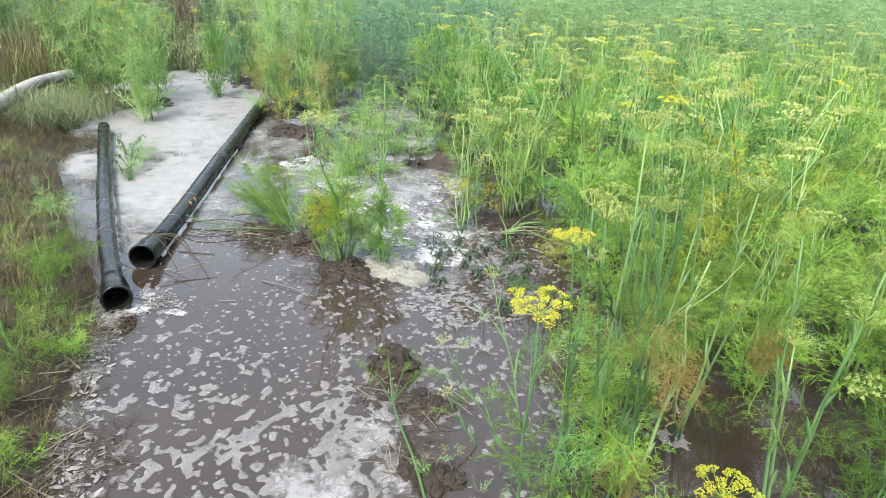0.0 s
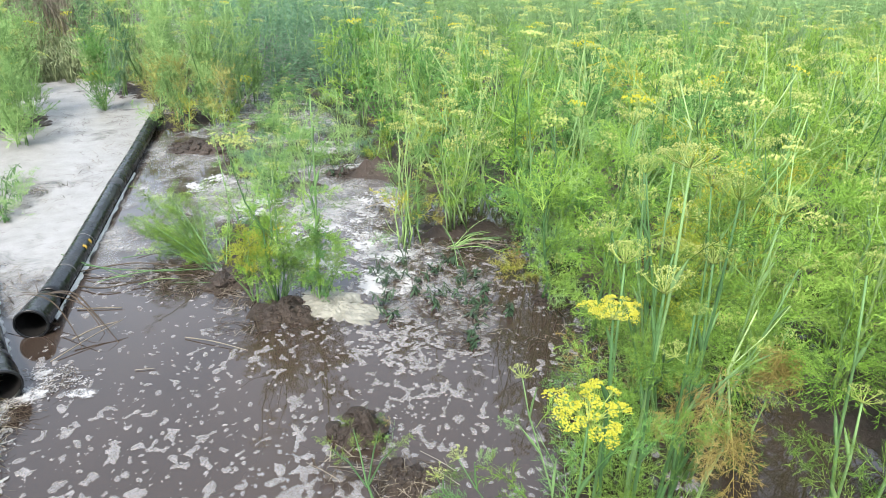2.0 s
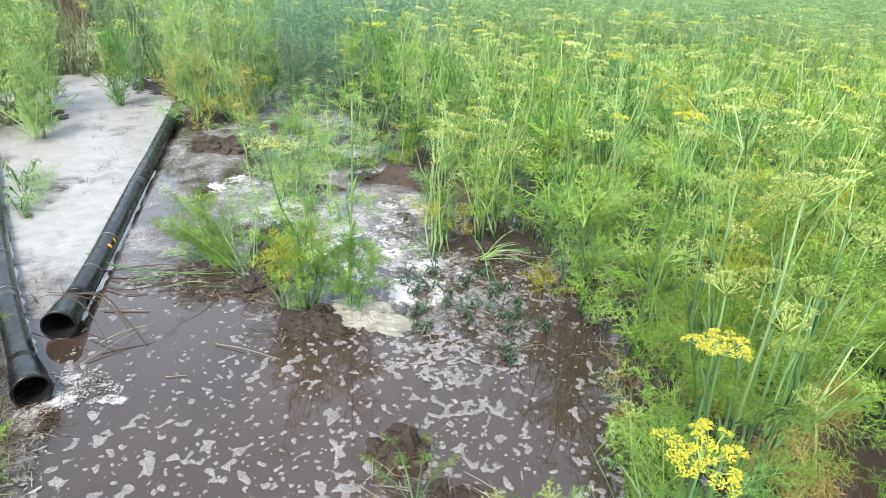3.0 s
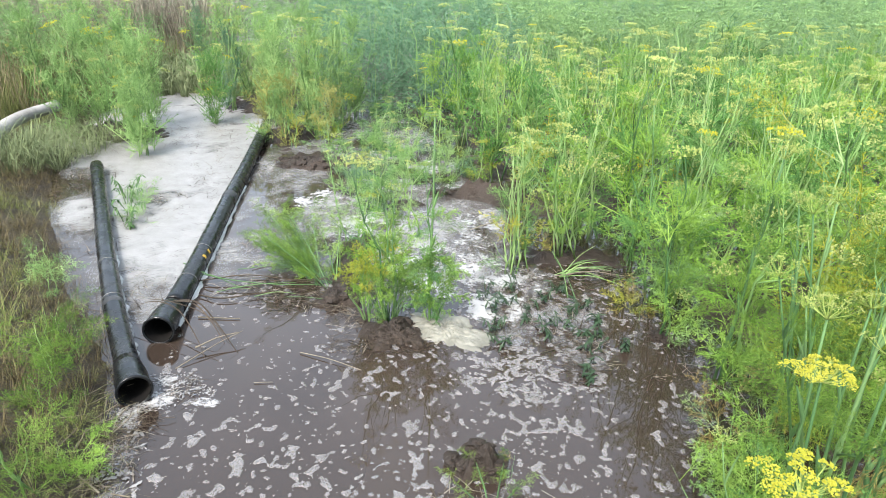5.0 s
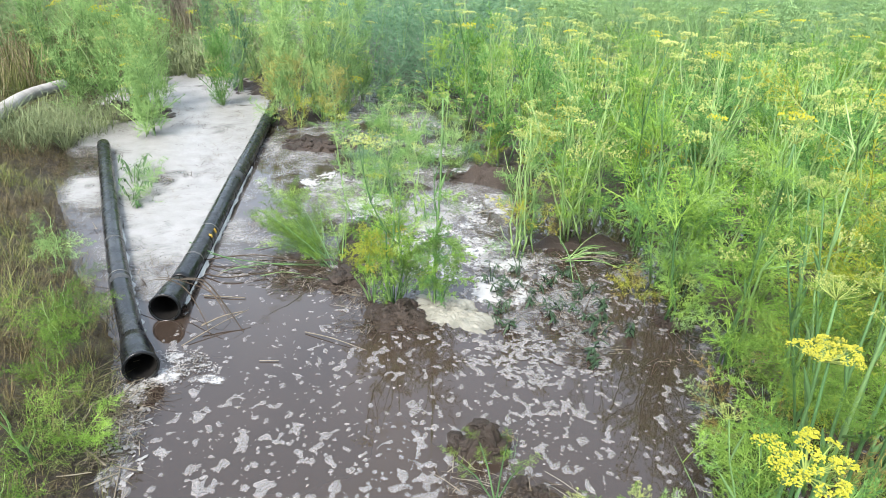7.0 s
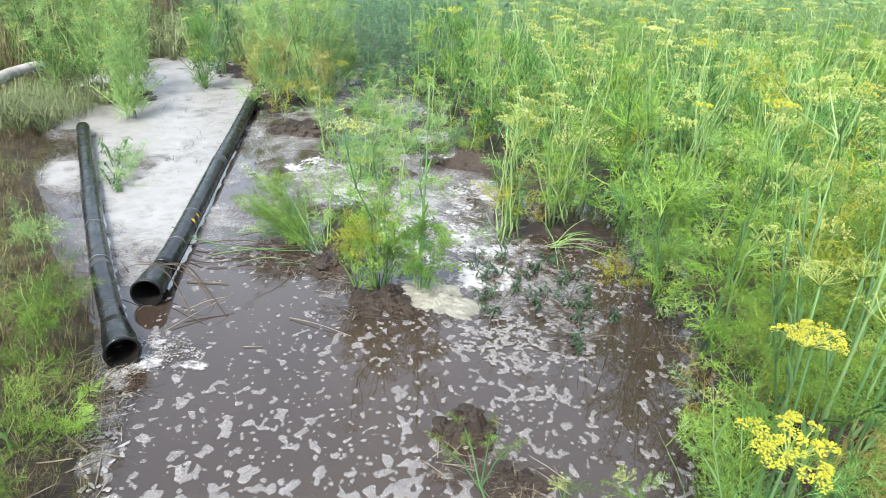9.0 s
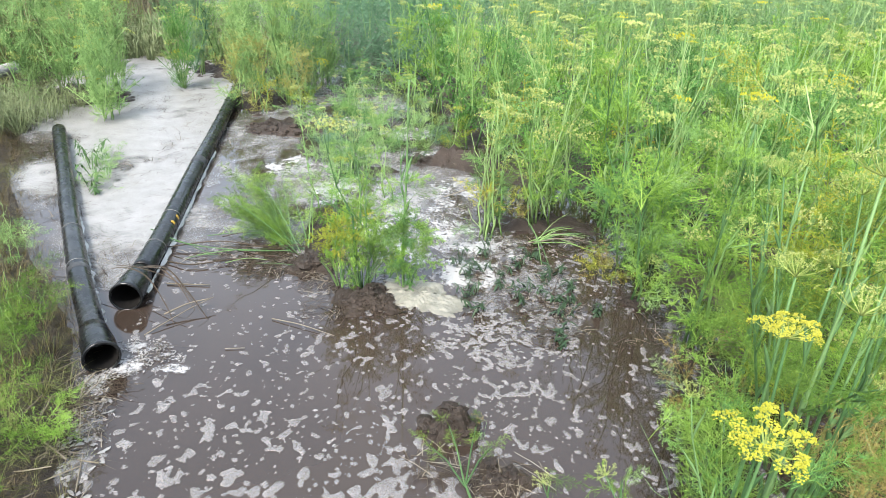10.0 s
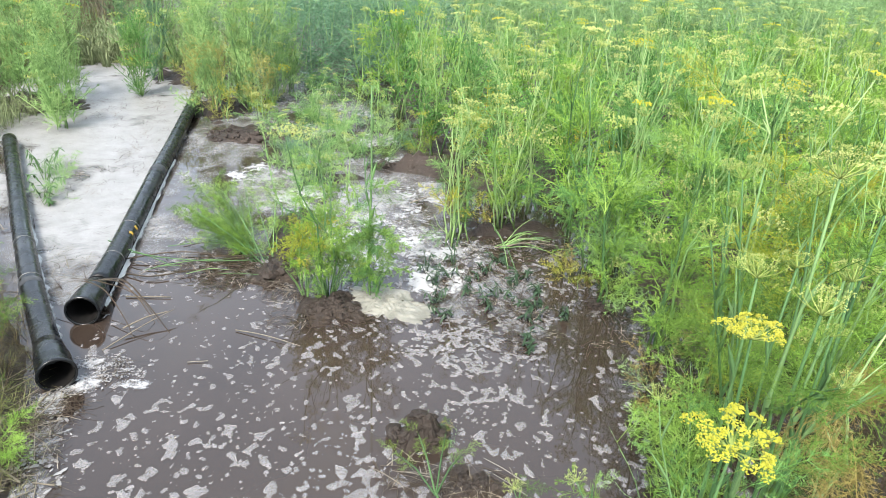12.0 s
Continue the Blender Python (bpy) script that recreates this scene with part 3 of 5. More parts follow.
    STALKS.append({"green": g.mesh("stalk", STALK, True), "pale": g.mesh("stalk", STALK_PALE, True), "tips": tips, "joints": joints})


def fennel(x, y, height, seed, leaf="green", stalks=3, base_fronds=6, stem_fronds=3, umbels=3, yellow=0.3, spread=0.10, frond_size=1.0, odd="", stem="", label="", whorls=0, low=0.10, upright=False, top=0.62):
    """A fennel plant: stalks with flower heads and leaves. Plants farther off carry leaf whorls in place of single fronds."""
    rng = random.Random(seed)
    z = max(-0.03, ground_height(x, y) - 0.01)
    base = thing("fennel_plant", (x, y, z), label or "tall green fennel plant with feathery leaves and yellow-green umbels", "fennel", "fennel plants")
    for s in range(stalks):
        kind = STALKS[rng.randrange(len(STALKS))]
        h = height * (1.0 if s == 0 else rng.uniform(0.72, 1.0))
        a = rng.uniform(0, 6.28)
        tilt = Matrix.Rotation(rng.uniform(0.02, spread * 2.2), 4, Vector((math.cos(a), math.sin(a), 0)))
        off = Vector((rng.uniform(-1, 1), rng.uniform(-1, 1), 0)) * spread * 0.35
        ob = part("stalk", kind[stem or rng.choice(("green", "pale", "pale"))], base, Matrix.Translation(off) @ tilt @ Matrix.Rotation(rng.uniform(0, 6.28), 4, "Z") @ Matrix.Scale(h, 4))
        for at, way in kind["tips"][:max(1, umbels - rng.randrange(2))] if umbels else ():
            look_up = (Vector(way) + Vector((0, 0, 0.8))).normalized()
            part("umbel", rng.choice(UMBELS["yellow" if rng.random() < yellow else "bud"]), ob, facing(at, look_up, rng.uniform(0.55, 1.20) * (0.5 if height < 0.75 else 1.0) / h, rng.uniform(0, 6)))
        joints = list(kind["joints"])
        rng.shuffle(joints)
        for at, out in joints[:stem_fronds]:
            colour = odd if odd and rng.random() < 0.3 else leaf
            part("frond", rng.choice(FRONDS[colour]), ob, growing(at, out, rng.uniform(0.3, 1.0), rng.uniform(0.6, 0.95) * frond_size / h, rng.uniform(-0.6, 0.6)))
    near_or_far = (WHORLS, UPRIGHT) if y < 3.6 or leaf == "faded" else (FAR_WHORLS, FAR_UPRIGHT)
    for s in range(whorls):
        colour = odd if odd and s < 2 and rng.random() < 0.6 else leaf
        at = Vector((rng.uniform(-0.09, 0.09), rng.uniform(-0.09, 0.09), height * (low + (top - low) * s / max(1, whorls - 1)) * rng.uniform(0.9, 1.1)))
        part("leaf_whorl", rng.choice((near_or_far[1] if upright else near_or_far[0])[colour]), base, Matrix.Translation(at) @ Matrix.Rotation(rng.uniform(0, 6.28), 4, "Z") @ Matrix.Scale(rng.uniform(0.8, 1.15) * frond_size * (1.05 - 0.3 * s / whorls), 4))
    for s in range(base_fronds):
        a = rng.uniform(0, 6.28)
        colour = odd if odd and rng.random() < 0.45 else leaf
        at = Vector((rng.uniform(-0.03, 0.03), rng.uniform(-0.03, 0.03), rng.uniform(0.03, 0.38) * height))
        part("frond", rng.choice(FRONDS[colour]), base, growing(at, (math.cos(a), math.sin(a)), rng.uniform(0.35, 1.15), rng.uniform(0.8, 1.3) * frond_size, rng.uniform(-0.6, 0.6)))
    return base


def leaf_stalks(plant, count, reach, seed):
    """A fan of pale leaf stalks at the foot of a plant."""
    rng = random.Random(seed)
    for _ in range(count):
        a = rng.uniform(0, 6.28)
        out = Vector((math.cos(a), math.sin(a), 0))
        foot = out * rng.uniform(0.005, 0.025)
        top = foot + out * reach * rng.uniform(0.15, 0.5) + Vector((0, 0, reach * rng.uniform(0.7, 1.1)))
        g = Geo()
        g.tube([foot, foot.lerp(top, 0.5) + Vector((0, 0, 0.02)), top], [0.0044, 0.0034, 0.0018], 5, False)
        part("leaf_stalk", g.mesh("leaf_stalk", STALK if rng.random() < 0.6 else STALK_PALE, True), plant)


def hero_fennel(base_at, heads, seed, leaf="green", fronds=10, thick=0.008, odd="", label=""):
    """A near fennel plant whose stalks end in flower heads placed to fit the camera's view: heads are (x, y, z, size,
    colour).
    """
    rng = random.Random(seed)
    bx, by = base_at
    bz = max(-0.03, ground_height(bx, by) - 0.01)
    base = thing("fennel_plant", (bx, by, bz), label or "fennel plant beside the pool with bright yellow flower umbels", "fennel", "fennel plants")
    main = []
    for hx, hy, hz, size, colour in heads:
        top = Vector((hx - bx, hy - by, hz - bz - 0.045 * size))
        foot = Vector((rng.uniform(-0.03, 0.03), rng.uniform(-0.03, 0.03), 0))
        if main and size < 0.43:   # a side branch off the main stalk
            foot = main[3 if hz > 0.9 else 2].copy()
        g = Geo()
        pts = [foot + (top - foot) * t + Vector((rng.uniform(-0.008, 0.008), rng.uniform(-0.008, 0.008), 0)) * (0 < t < 1) for t in (0, 0.2, 0.4, 0.6, 0.8, 1)]
        main = main or pts
        girth = thick * (0.45 if size < 0.43 else 1.0)
        g.tube(pts, [girth * (1 - 0.62 * i / 5) for i in range(6)], 8)
        nodes = []
        for i in (1, 2, 3, 4):
            d = (pts[i + 1] - pts[i]).normalized()
            a = rng.uniform(0, 6.28)
            out = Vector((math.cos(a), math.sin(a), 0))
            r = girth * (1 - 0.62 * i / 5)
            w = (d + out * 0.35).normalized()
            g.tube([pts[i] - d * 0.006, pts[i] + w * 0.03, pts[i] + w * 0.075], [r * 1.2, r * 1.7, r * 0.4], 7, False)
            nodes.append((pts[i] + w * 0.07, out))
        ob = part("stalk", g.mesh("stalk", STALK, True), base)
        part("umbel", rng.choice(FINE[colour]), ob, facing(top, ((top - foot).normalized() + Vector((0, 0.45 if hz > 1.0 else -0.06, 1.2))).normalized(), size, rng.uniform(0, 6)))
        for at, out in nodes[1:]:
            part("frond", rng.choice(FRONDS[leaf]), ob, growing(at, out, rng.uniform(0.3, 1.0), rng.uniform(0.4, 0.7) * min(1.0, girth / 0.006), rng.uniform(-0.6, 0.6)))
    for s in range(fronds):
        a = rng.uniform(0, 6.28)
        colour = odd if odd and rng.random() < 0.4 else leaf
        at = Vector((rng.uniform(-0.04, 0.04), rng.uniform(-0.04, 0.04), rng.uniform(0.05, 0.5)))
        part("frond", rng.choice(FRONDS[colour]), base, growing(at, (math.cos(a), math.sin(a)), rng.uniform(0.2, 1.1), rng.uniform(0.8, 1.2), rng.uniform(-0.6, 0.6)))
    return base


# near plants at the right of the pool, most with shade put into the leaf colour
hero_fennel((0.41, 0.92), [(0.360, 0.823, 0.945, 1.0, "yellow"), (0.252, 0.885, 0.972, 0.42, "bud"), (0.148, 0.910, 0.765, 0.40, "bud")], 1, "green", 1, 0.0058)
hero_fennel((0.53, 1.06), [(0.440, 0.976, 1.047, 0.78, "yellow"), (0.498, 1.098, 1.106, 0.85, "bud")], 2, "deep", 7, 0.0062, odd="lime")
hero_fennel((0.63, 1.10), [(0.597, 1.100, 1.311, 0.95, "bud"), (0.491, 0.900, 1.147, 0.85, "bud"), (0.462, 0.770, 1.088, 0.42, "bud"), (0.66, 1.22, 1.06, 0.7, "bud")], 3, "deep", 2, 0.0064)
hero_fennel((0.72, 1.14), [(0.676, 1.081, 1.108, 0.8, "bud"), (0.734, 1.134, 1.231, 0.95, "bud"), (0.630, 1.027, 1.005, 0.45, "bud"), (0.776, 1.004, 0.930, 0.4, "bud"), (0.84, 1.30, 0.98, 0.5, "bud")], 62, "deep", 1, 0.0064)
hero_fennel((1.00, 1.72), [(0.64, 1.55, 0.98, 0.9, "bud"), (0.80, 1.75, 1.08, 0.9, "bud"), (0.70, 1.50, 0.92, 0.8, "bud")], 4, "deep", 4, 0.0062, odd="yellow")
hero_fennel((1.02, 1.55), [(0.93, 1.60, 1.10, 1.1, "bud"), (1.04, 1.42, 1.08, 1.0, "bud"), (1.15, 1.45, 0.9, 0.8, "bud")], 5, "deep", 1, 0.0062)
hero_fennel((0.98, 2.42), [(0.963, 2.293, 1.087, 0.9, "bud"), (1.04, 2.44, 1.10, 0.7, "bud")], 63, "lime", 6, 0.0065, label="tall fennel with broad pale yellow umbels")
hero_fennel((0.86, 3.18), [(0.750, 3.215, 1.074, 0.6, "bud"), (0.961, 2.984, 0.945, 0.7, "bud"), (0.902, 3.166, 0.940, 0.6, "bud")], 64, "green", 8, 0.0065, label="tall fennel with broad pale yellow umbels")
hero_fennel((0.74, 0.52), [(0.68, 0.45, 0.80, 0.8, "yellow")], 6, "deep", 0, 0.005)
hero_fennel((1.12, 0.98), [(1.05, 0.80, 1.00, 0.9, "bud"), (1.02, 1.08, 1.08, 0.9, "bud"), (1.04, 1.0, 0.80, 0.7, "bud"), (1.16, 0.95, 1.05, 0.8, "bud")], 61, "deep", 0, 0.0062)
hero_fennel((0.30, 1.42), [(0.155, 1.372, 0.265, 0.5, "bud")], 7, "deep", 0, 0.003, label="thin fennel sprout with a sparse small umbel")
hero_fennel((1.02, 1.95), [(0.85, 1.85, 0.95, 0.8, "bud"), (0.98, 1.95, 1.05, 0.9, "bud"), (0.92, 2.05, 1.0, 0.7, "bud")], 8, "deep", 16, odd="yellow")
fennel(-0.03, 1.80, 0.12, 21, "olive", 2, 4, 1, 0, 0.0, 0.3, 0.22, "dry", "green", "broken fennel sprout on a mud clod")
fennel(0.13, 1.22, 0.13, 22, "olive", 2, 3, 1, 1, 0.0, 0.3, 0.22, "", "pale", "small fennel sprout on the wet mud")
fennel(0.38, 1.12, 0.16, 23, "olive", 2, 4, 1, 0, 0.0, 0.3, 0.26, "", "pale", "small fennel sprout on the wet mud")


def fallen_fennel():
    """A broken stalk lying over the mud heap, with a fan of leaf threads at its fork."""
    rng = random.Random(27)
    base = thing("fallen_fennel", (0, 0, 0), "broken green fennel stalk lying across the mud heap", "fennel")
    g = Geo()
    line = bend([(0.13, 1.06, 0.005), (0.06, 1.25, 0.045), (-0.02, 1.42, 0.075), (-0.05, 1.50, 0.095)], 5)
    g.tube(line, [0.0056 - 0.0018 * i / len(line) for i in range(len(line))], 8)
    fork = Vector(line[-1])
    tips = [fork + Vector(d) for d in ((-0.12, 0.13, 0.03), (-0.05, 0.20, 0.05), (0.04, 0.19, 0.06), (0.09, 0.13, 0.03))]
    for tip in tips:
        g.tube([fork - Vector((0, 0.01, 0.004)), fork.lerp(tip, 0.5) + Vector((0, 0, 0.018)), tip], [0.0034, 0.0026, 0.0013], 6, False)
    ob = part("stalk", g.mesh("stalk", WEED_GREEN, True), base)
    for k, tip in enumerate(tips):
        out = (tip - fork).normalized()
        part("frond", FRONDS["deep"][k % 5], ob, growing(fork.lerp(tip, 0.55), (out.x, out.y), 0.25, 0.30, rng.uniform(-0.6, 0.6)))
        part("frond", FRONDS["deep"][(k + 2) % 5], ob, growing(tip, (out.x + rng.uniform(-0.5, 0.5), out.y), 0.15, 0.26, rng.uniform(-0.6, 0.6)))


fallen_fennel()


fennel(0.76, 1.60, 0.50, 24, "lime", 2, 9, 2, 0, 0.0, 0.2, 0.85, "", "green", "soft yellow-green fennel leaves overhanging the pool")
fennel(0.68, 1.32, 0.42, 25, "lime", 1, 7, 2, 0, 0.0, 0.2, 0.8, "", "green", "soft yellow-green fennel leaves overhanging the pool")
fennel(0.86, 2.02, 0.30, 26, "dry", 1, 6, 1, 0, 0.0, 0.2, 0.7, "olive", "pale", "bleached fennel leaves hanging over the water's edge")


def dried_fennel(x, y, top, seed, fronds=15, size=0.85, low=0.82):
    """Dead leaves that hang in a matted bunch from the upper joints of a stalk."""
    rng = random.Random(seed)
    base = thing("dried_fennel", (x, y, ground_height(x, y) - 0.01), "dead straw-orange fennel leaves hanging from a stalk", "fennel")
    part("stalk", STALKS[3]["pale"], base, Matrix.Scale(top * 1.1, 4))
    for i in range(fronds):
        a = rng.uniform(0, 6.28)
        part("frond", rng.choice(FRONDS["dry"]), base, growing((rng.uniform(-0.02, 0.02), rng.uniform(-0.02, 0.02), top * rng.uniform(low, 1.0)), (math.cos(a), math.sin(a)), rng.uniform(-1.5, -0.75), rng.uniform(0.6, 1.0) * size, rng.uniform(-0.6, 0.6)))


dried_fennel(0.755, 1.06, 0.85, 9, 9, 0.75)
dried_fennel(0.68, 1.00, 0.46, 29, 5, 0.7)
dried_fennel(1.38, 1.72, 0.50, 19, 12, 0.8)

# plants on the mud islands and round the pool
ISLAND = "young fennel plant on a mud island with yellowing lower leaves"


def leaf_ball(plant, at, count, size, colours, seed):
    """A loose ball of fine fronds that spring from a short length of stalk."""
    rng = random.Random(seed)
    for k in range(count):
        a = k * 2.4 + rng.uniform(-0.4, 0.4)
        p = Vector(at) + Vector((rng.uniform(-0.02, 0.02), rng.uniform(-0.02, 0.02), rng.uniform(-0.08, 0.08)))
        part("frond", rng.choice(BUSHY[rng.choice(colours)]), plant, growing(p, (math.cos(a), math.sin(a)), rng.uniform(-0.5, 1.1), size * rng.uniform(0.75, 1.15), rng.uniform(-0.6, 0.6)))


island_plant = fennel(-0.52, 2.84, 0.88, 11, "lime", 3, 2, 4, 2, 0.1, 0.09, 0.50, "yellow", "green", ISLAND, 7, 0.30, True, 0.62)
leaf_stalks(island_plant, 16, 0.26, 1)
leaf_ball(island_plant, (0.0, 0.0, 0.24), 12, 0.48, ("lime", "lime", "deep"), 3)
leaf_ball(island_plant, (0.02, 0.02, 0.46), 8, 0.44, ("lime", "lime", "deep"), 4)
yellow_plant = fennel(-0.62, 2.83, 0.42, 111, "yellow", 1, 1, 0, 0, 0.1, 0.10, 0.45, "lime", "green", ISLAND, 0)
leaf_ball(yellow_plant, (0.0, 0.0, 0.27), 22, 0.46, ("yellow", "yellow", "lime"), 5)
leaf_stalks(yellow_plant, 7, 0.22, 6)
slender_plant = hero_fennel((-0.31, 2.86), [(-0.305, 2.885, 1.05, 0.45, "bud"), (-0.35, 2.95, 0.80, 0.40, "bud")], 12, "deep", 0, 0.0076, label="slender fennel plant rising from a patch of froth")
leaf_ball(slender_plant, (0.0, 0.0, 0.17), 16, 0.52, ("lime", "green", "lime"), 7)
leaf_ball(slender_plant, (0.0, 0.0, 0.33), 16, 0.50, ("lime", "green", "deep"), 8)
leaf_ball(slender_plant, (0.0, 0.01, 0.52), 6, 0.40, ("lime", "green"), 9)
leaf_stalks(slender_plant, 5, 0.20, 2)


def sprawling_fennel(x, y, seed, stems, way, spread, reach, leaf):
    """A flattened plant: a fan of stems that lean out over the water, with leaf threads along their upper half."""
    rng = random.Random(seed)
    base = thing("fennel_plant", (x, y, max(-0.02, ground_height(x, y) - 0.01)), "low sprawling fennel leaning out over the water", "fennel", "fennel plants")
    for k in range(stems):
        a = way + spread * (k / (stems - 1) - 0.5) + rng.uniform(-0.12, 0.12)
        up = rng.uniform(0.22, 0.80)
        ln = reach * rng.uniform(0.65, 1.1)
        out = Vector((math.cos(a) * math.cos(up), math.sin(a) * math.cos(up), math.sin(up)))
        foot = Vector((rng.uniform(-0.07, 0.07), rng.uniform(-0.05, 0.05), 0))
        pts = [foot, foot + out * ln * 0.35 + Vector((0, 0, 0.07 * ln)), foot + out * ln * 0.7 + Vector((0, 0, 0.06 * ln)), foot + out * ln]
        g = Geo()
        g.tube(pts, [0.0036, 0.0030, 0.0022, 0.0012], 5, False)
        ob = part("stalk", g.mesh("stalk", STALK, True), base)
        for i in range(6):
            t = 0.14 + 0.80 * i / 5
            p = pts[0].lerp(pts[1], t / 0.35) if t < 0.35 else pts[1].lerp(pts[2], t / 0.35 - 1) if t < 0.7 else pts[2].lerp(pts[3], (t - 0.7) / 0.3)
            b = a + rng.uniform(-1.0, 1.0)
            part("frond", rng.choice(FRONDS[leaf if rng.random() < 0.6 else "lime"]), ob, growing(p, (math.cos(b), math.sin(b)), rng.uniform(0.0, 1.0), rng.uniform(0.30, 0.56), rng.uniform(-0.6, 0.6)))


sprawling_fennel(-0.90, 3.22, 13, 17, 2.35, 1.3, 0.52, "deep")
sprawling_fennel(-1.02, 3.40, 113, 9, 2.60, 1.1, 0.40, "deep")
sprawling_fennel(-0.74, 3.20, 114, 3, 1.35, 0.9, 0.55, "green")
fennel(-0.88, 3.75, 0.62, 14, "olive", 2, 6, 3, 2, 0.0, 0.2, 0.5, "", "pale", "thin young fennel on a mud heap")
fennel(-0.70, 4.4, 0.65, 15, "olive", 2, 5, 2, 2, 0.0, 0.2, 0.5)
fennel(-0.45, 4.0, 0.72, 151, "olive", 2, 4, 2, 2, 0.0, 0.15, 0.5)
fennel(0.18, 3.52, 0.88, 16, "green", 9, 6, 2, 2, 0.0, 0.26, 0.7, "yellow", "pale", "fan of pale fennel stems at the water's edge", 1, 0.3)
fennel(0.48, 3.70, 0.92, 17, "lime", 10, 5, 2, 2, 0.0, 0.24, 0.7, "", "pale", "fan of pale fennel stems at the water's edge", 1, 0.3)
fennel(0.82, 2.74, 0.95, 18, "lime", 2, 4, 6, 2, 0.2, 0.08, 0.9, "olive", "green", "fennel plant with a thick green stalk at the water's edge", 4, 0.25, True)
FAR_EDGE = "bushy fennel plant at the far edge of the flooded channel"
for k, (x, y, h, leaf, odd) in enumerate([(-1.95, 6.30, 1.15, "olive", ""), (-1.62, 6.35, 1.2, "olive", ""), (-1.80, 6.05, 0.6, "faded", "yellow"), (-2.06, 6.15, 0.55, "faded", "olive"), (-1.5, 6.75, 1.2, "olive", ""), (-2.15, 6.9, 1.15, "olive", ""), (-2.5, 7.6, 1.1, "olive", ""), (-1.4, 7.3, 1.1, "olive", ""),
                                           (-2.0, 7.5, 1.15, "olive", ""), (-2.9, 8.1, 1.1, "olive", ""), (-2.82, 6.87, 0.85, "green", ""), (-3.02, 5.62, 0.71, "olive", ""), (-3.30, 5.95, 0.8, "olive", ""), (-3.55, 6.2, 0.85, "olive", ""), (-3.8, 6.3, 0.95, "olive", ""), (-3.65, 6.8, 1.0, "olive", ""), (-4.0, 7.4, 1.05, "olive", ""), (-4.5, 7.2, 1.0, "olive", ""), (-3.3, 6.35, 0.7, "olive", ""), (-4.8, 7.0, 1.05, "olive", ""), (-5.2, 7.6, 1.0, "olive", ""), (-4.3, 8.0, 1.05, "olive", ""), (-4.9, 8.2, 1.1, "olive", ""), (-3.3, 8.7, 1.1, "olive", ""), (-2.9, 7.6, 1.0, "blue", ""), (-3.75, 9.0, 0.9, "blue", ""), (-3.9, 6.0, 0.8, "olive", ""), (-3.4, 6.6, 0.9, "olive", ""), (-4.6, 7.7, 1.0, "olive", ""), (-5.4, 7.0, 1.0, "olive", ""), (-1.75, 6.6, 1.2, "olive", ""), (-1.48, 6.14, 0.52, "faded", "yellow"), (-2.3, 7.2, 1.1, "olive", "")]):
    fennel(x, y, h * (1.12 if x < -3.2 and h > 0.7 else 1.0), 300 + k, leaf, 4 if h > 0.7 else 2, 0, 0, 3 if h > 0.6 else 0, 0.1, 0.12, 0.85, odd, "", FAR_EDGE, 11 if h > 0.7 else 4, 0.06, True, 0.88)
for k, (x, y, h) in enumerate([(-1.05, 5.2, 0.35), (-0.75, 5.6, 0.45), (-0.95, 6.1, 0.4), (-0.55, 5.95, 0.5), (-1.1, 6.7, 0.4), (-0.5, 5.15, 0.4), (-0.2, 5.35, 0.35), (-0.8, 6.9, 0.5), (-1.25, 5.9, 0.35), (-0.9, 4.9, 0.4), (-1.15, 7.4, 0.5)]):
    fennel(x, y, h, 350 + k, "green" if k % 3 else "blue", 2, 4, 2, 1, 0.0, 0.3, 0.6, "", "", "thin young fennel growing in waterlogged mud", 1)
rng_young = random.Random(55)
for k in range(15):
    x, y = rng_young.uniform(-1.15, 0.05), rng_young.uniform(4.25, 6.3)
    fennel(x, y, rng_young.uniform(0.30, 0.62), 360 + k, rng_young.choice(("olive", "green", "olive")), 3, 3, 2, 1, 0.0, 0.22, 0.5, "", "", "thin young fennel growing in waterlogged mud", 1)
fennel(0.40, 3.82, 0.24, 383, "dry", 1, 8, 1, 0, 0.0, 0.2, 0.34, "", "pale", "small withered orange fennel at the water's edge")
fennel(0.72, 3.02, 0.24, 384, "yellow", 1, 8, 1, 0, 0.0, 0.2, 0.5, "dry", "pale", "yellowed fennel leaves drooping over the water's edge")
fennel(-0.02, 5.05, 0.62, 385, "yellow", 2, 9, 2, 1, 0.0, 0.2, 0.55, "lime", "", "fennel with yellowed leaves at the edge of the mud")
fennel(0.30, 5.45, 0.75, 386, "yellow", 2, 8, 2, 1, 0.0, 0.2, 0.5, "lime", "", "fennel with yellowed leaves at the edge of the mud")
for k, (x, y, h) in enumerate([(-2.47, 4.30, 0.24), (-2.55, 4.52, 0.2), (-2.40, 4.08, 0.16)]):
    fennel(x, y, h, 380 + k, "olive", 2, 4, 2, 0, 0.0, 0.3, 0.45, "", "", "thin young fennel growing through the scum")
# left bank seedlings
for k, (x, y, h, leaf) in enumerate([(-1.70, 1.55, 0.46, "deep"), (-1.76, 2.14, 0.36, "deep"), (-1.90, 2.32, 0.32, "deep"), (-1.44, 1.70, 0.20, "lime"), (-1.52, 1.55, 0.62, "deep"), (-1.82, 2.40, 0.26, "deep"), (-1.70, 1.95, 0.22, "deep"), (-1.22, 1.02, 0.16, "lime"), (-1.46, 1.25, 0.34, "deep"), (-2.3, 2.9, 0.36, "olive")]):
    fennel(x, y, h, 400 + k, leaf, 2, 6, 2, 1 if h > 0.4 else 0, 0.0, 0.2, 0.55, "", "pale", "small fennel seedling among dry grass on the bank")


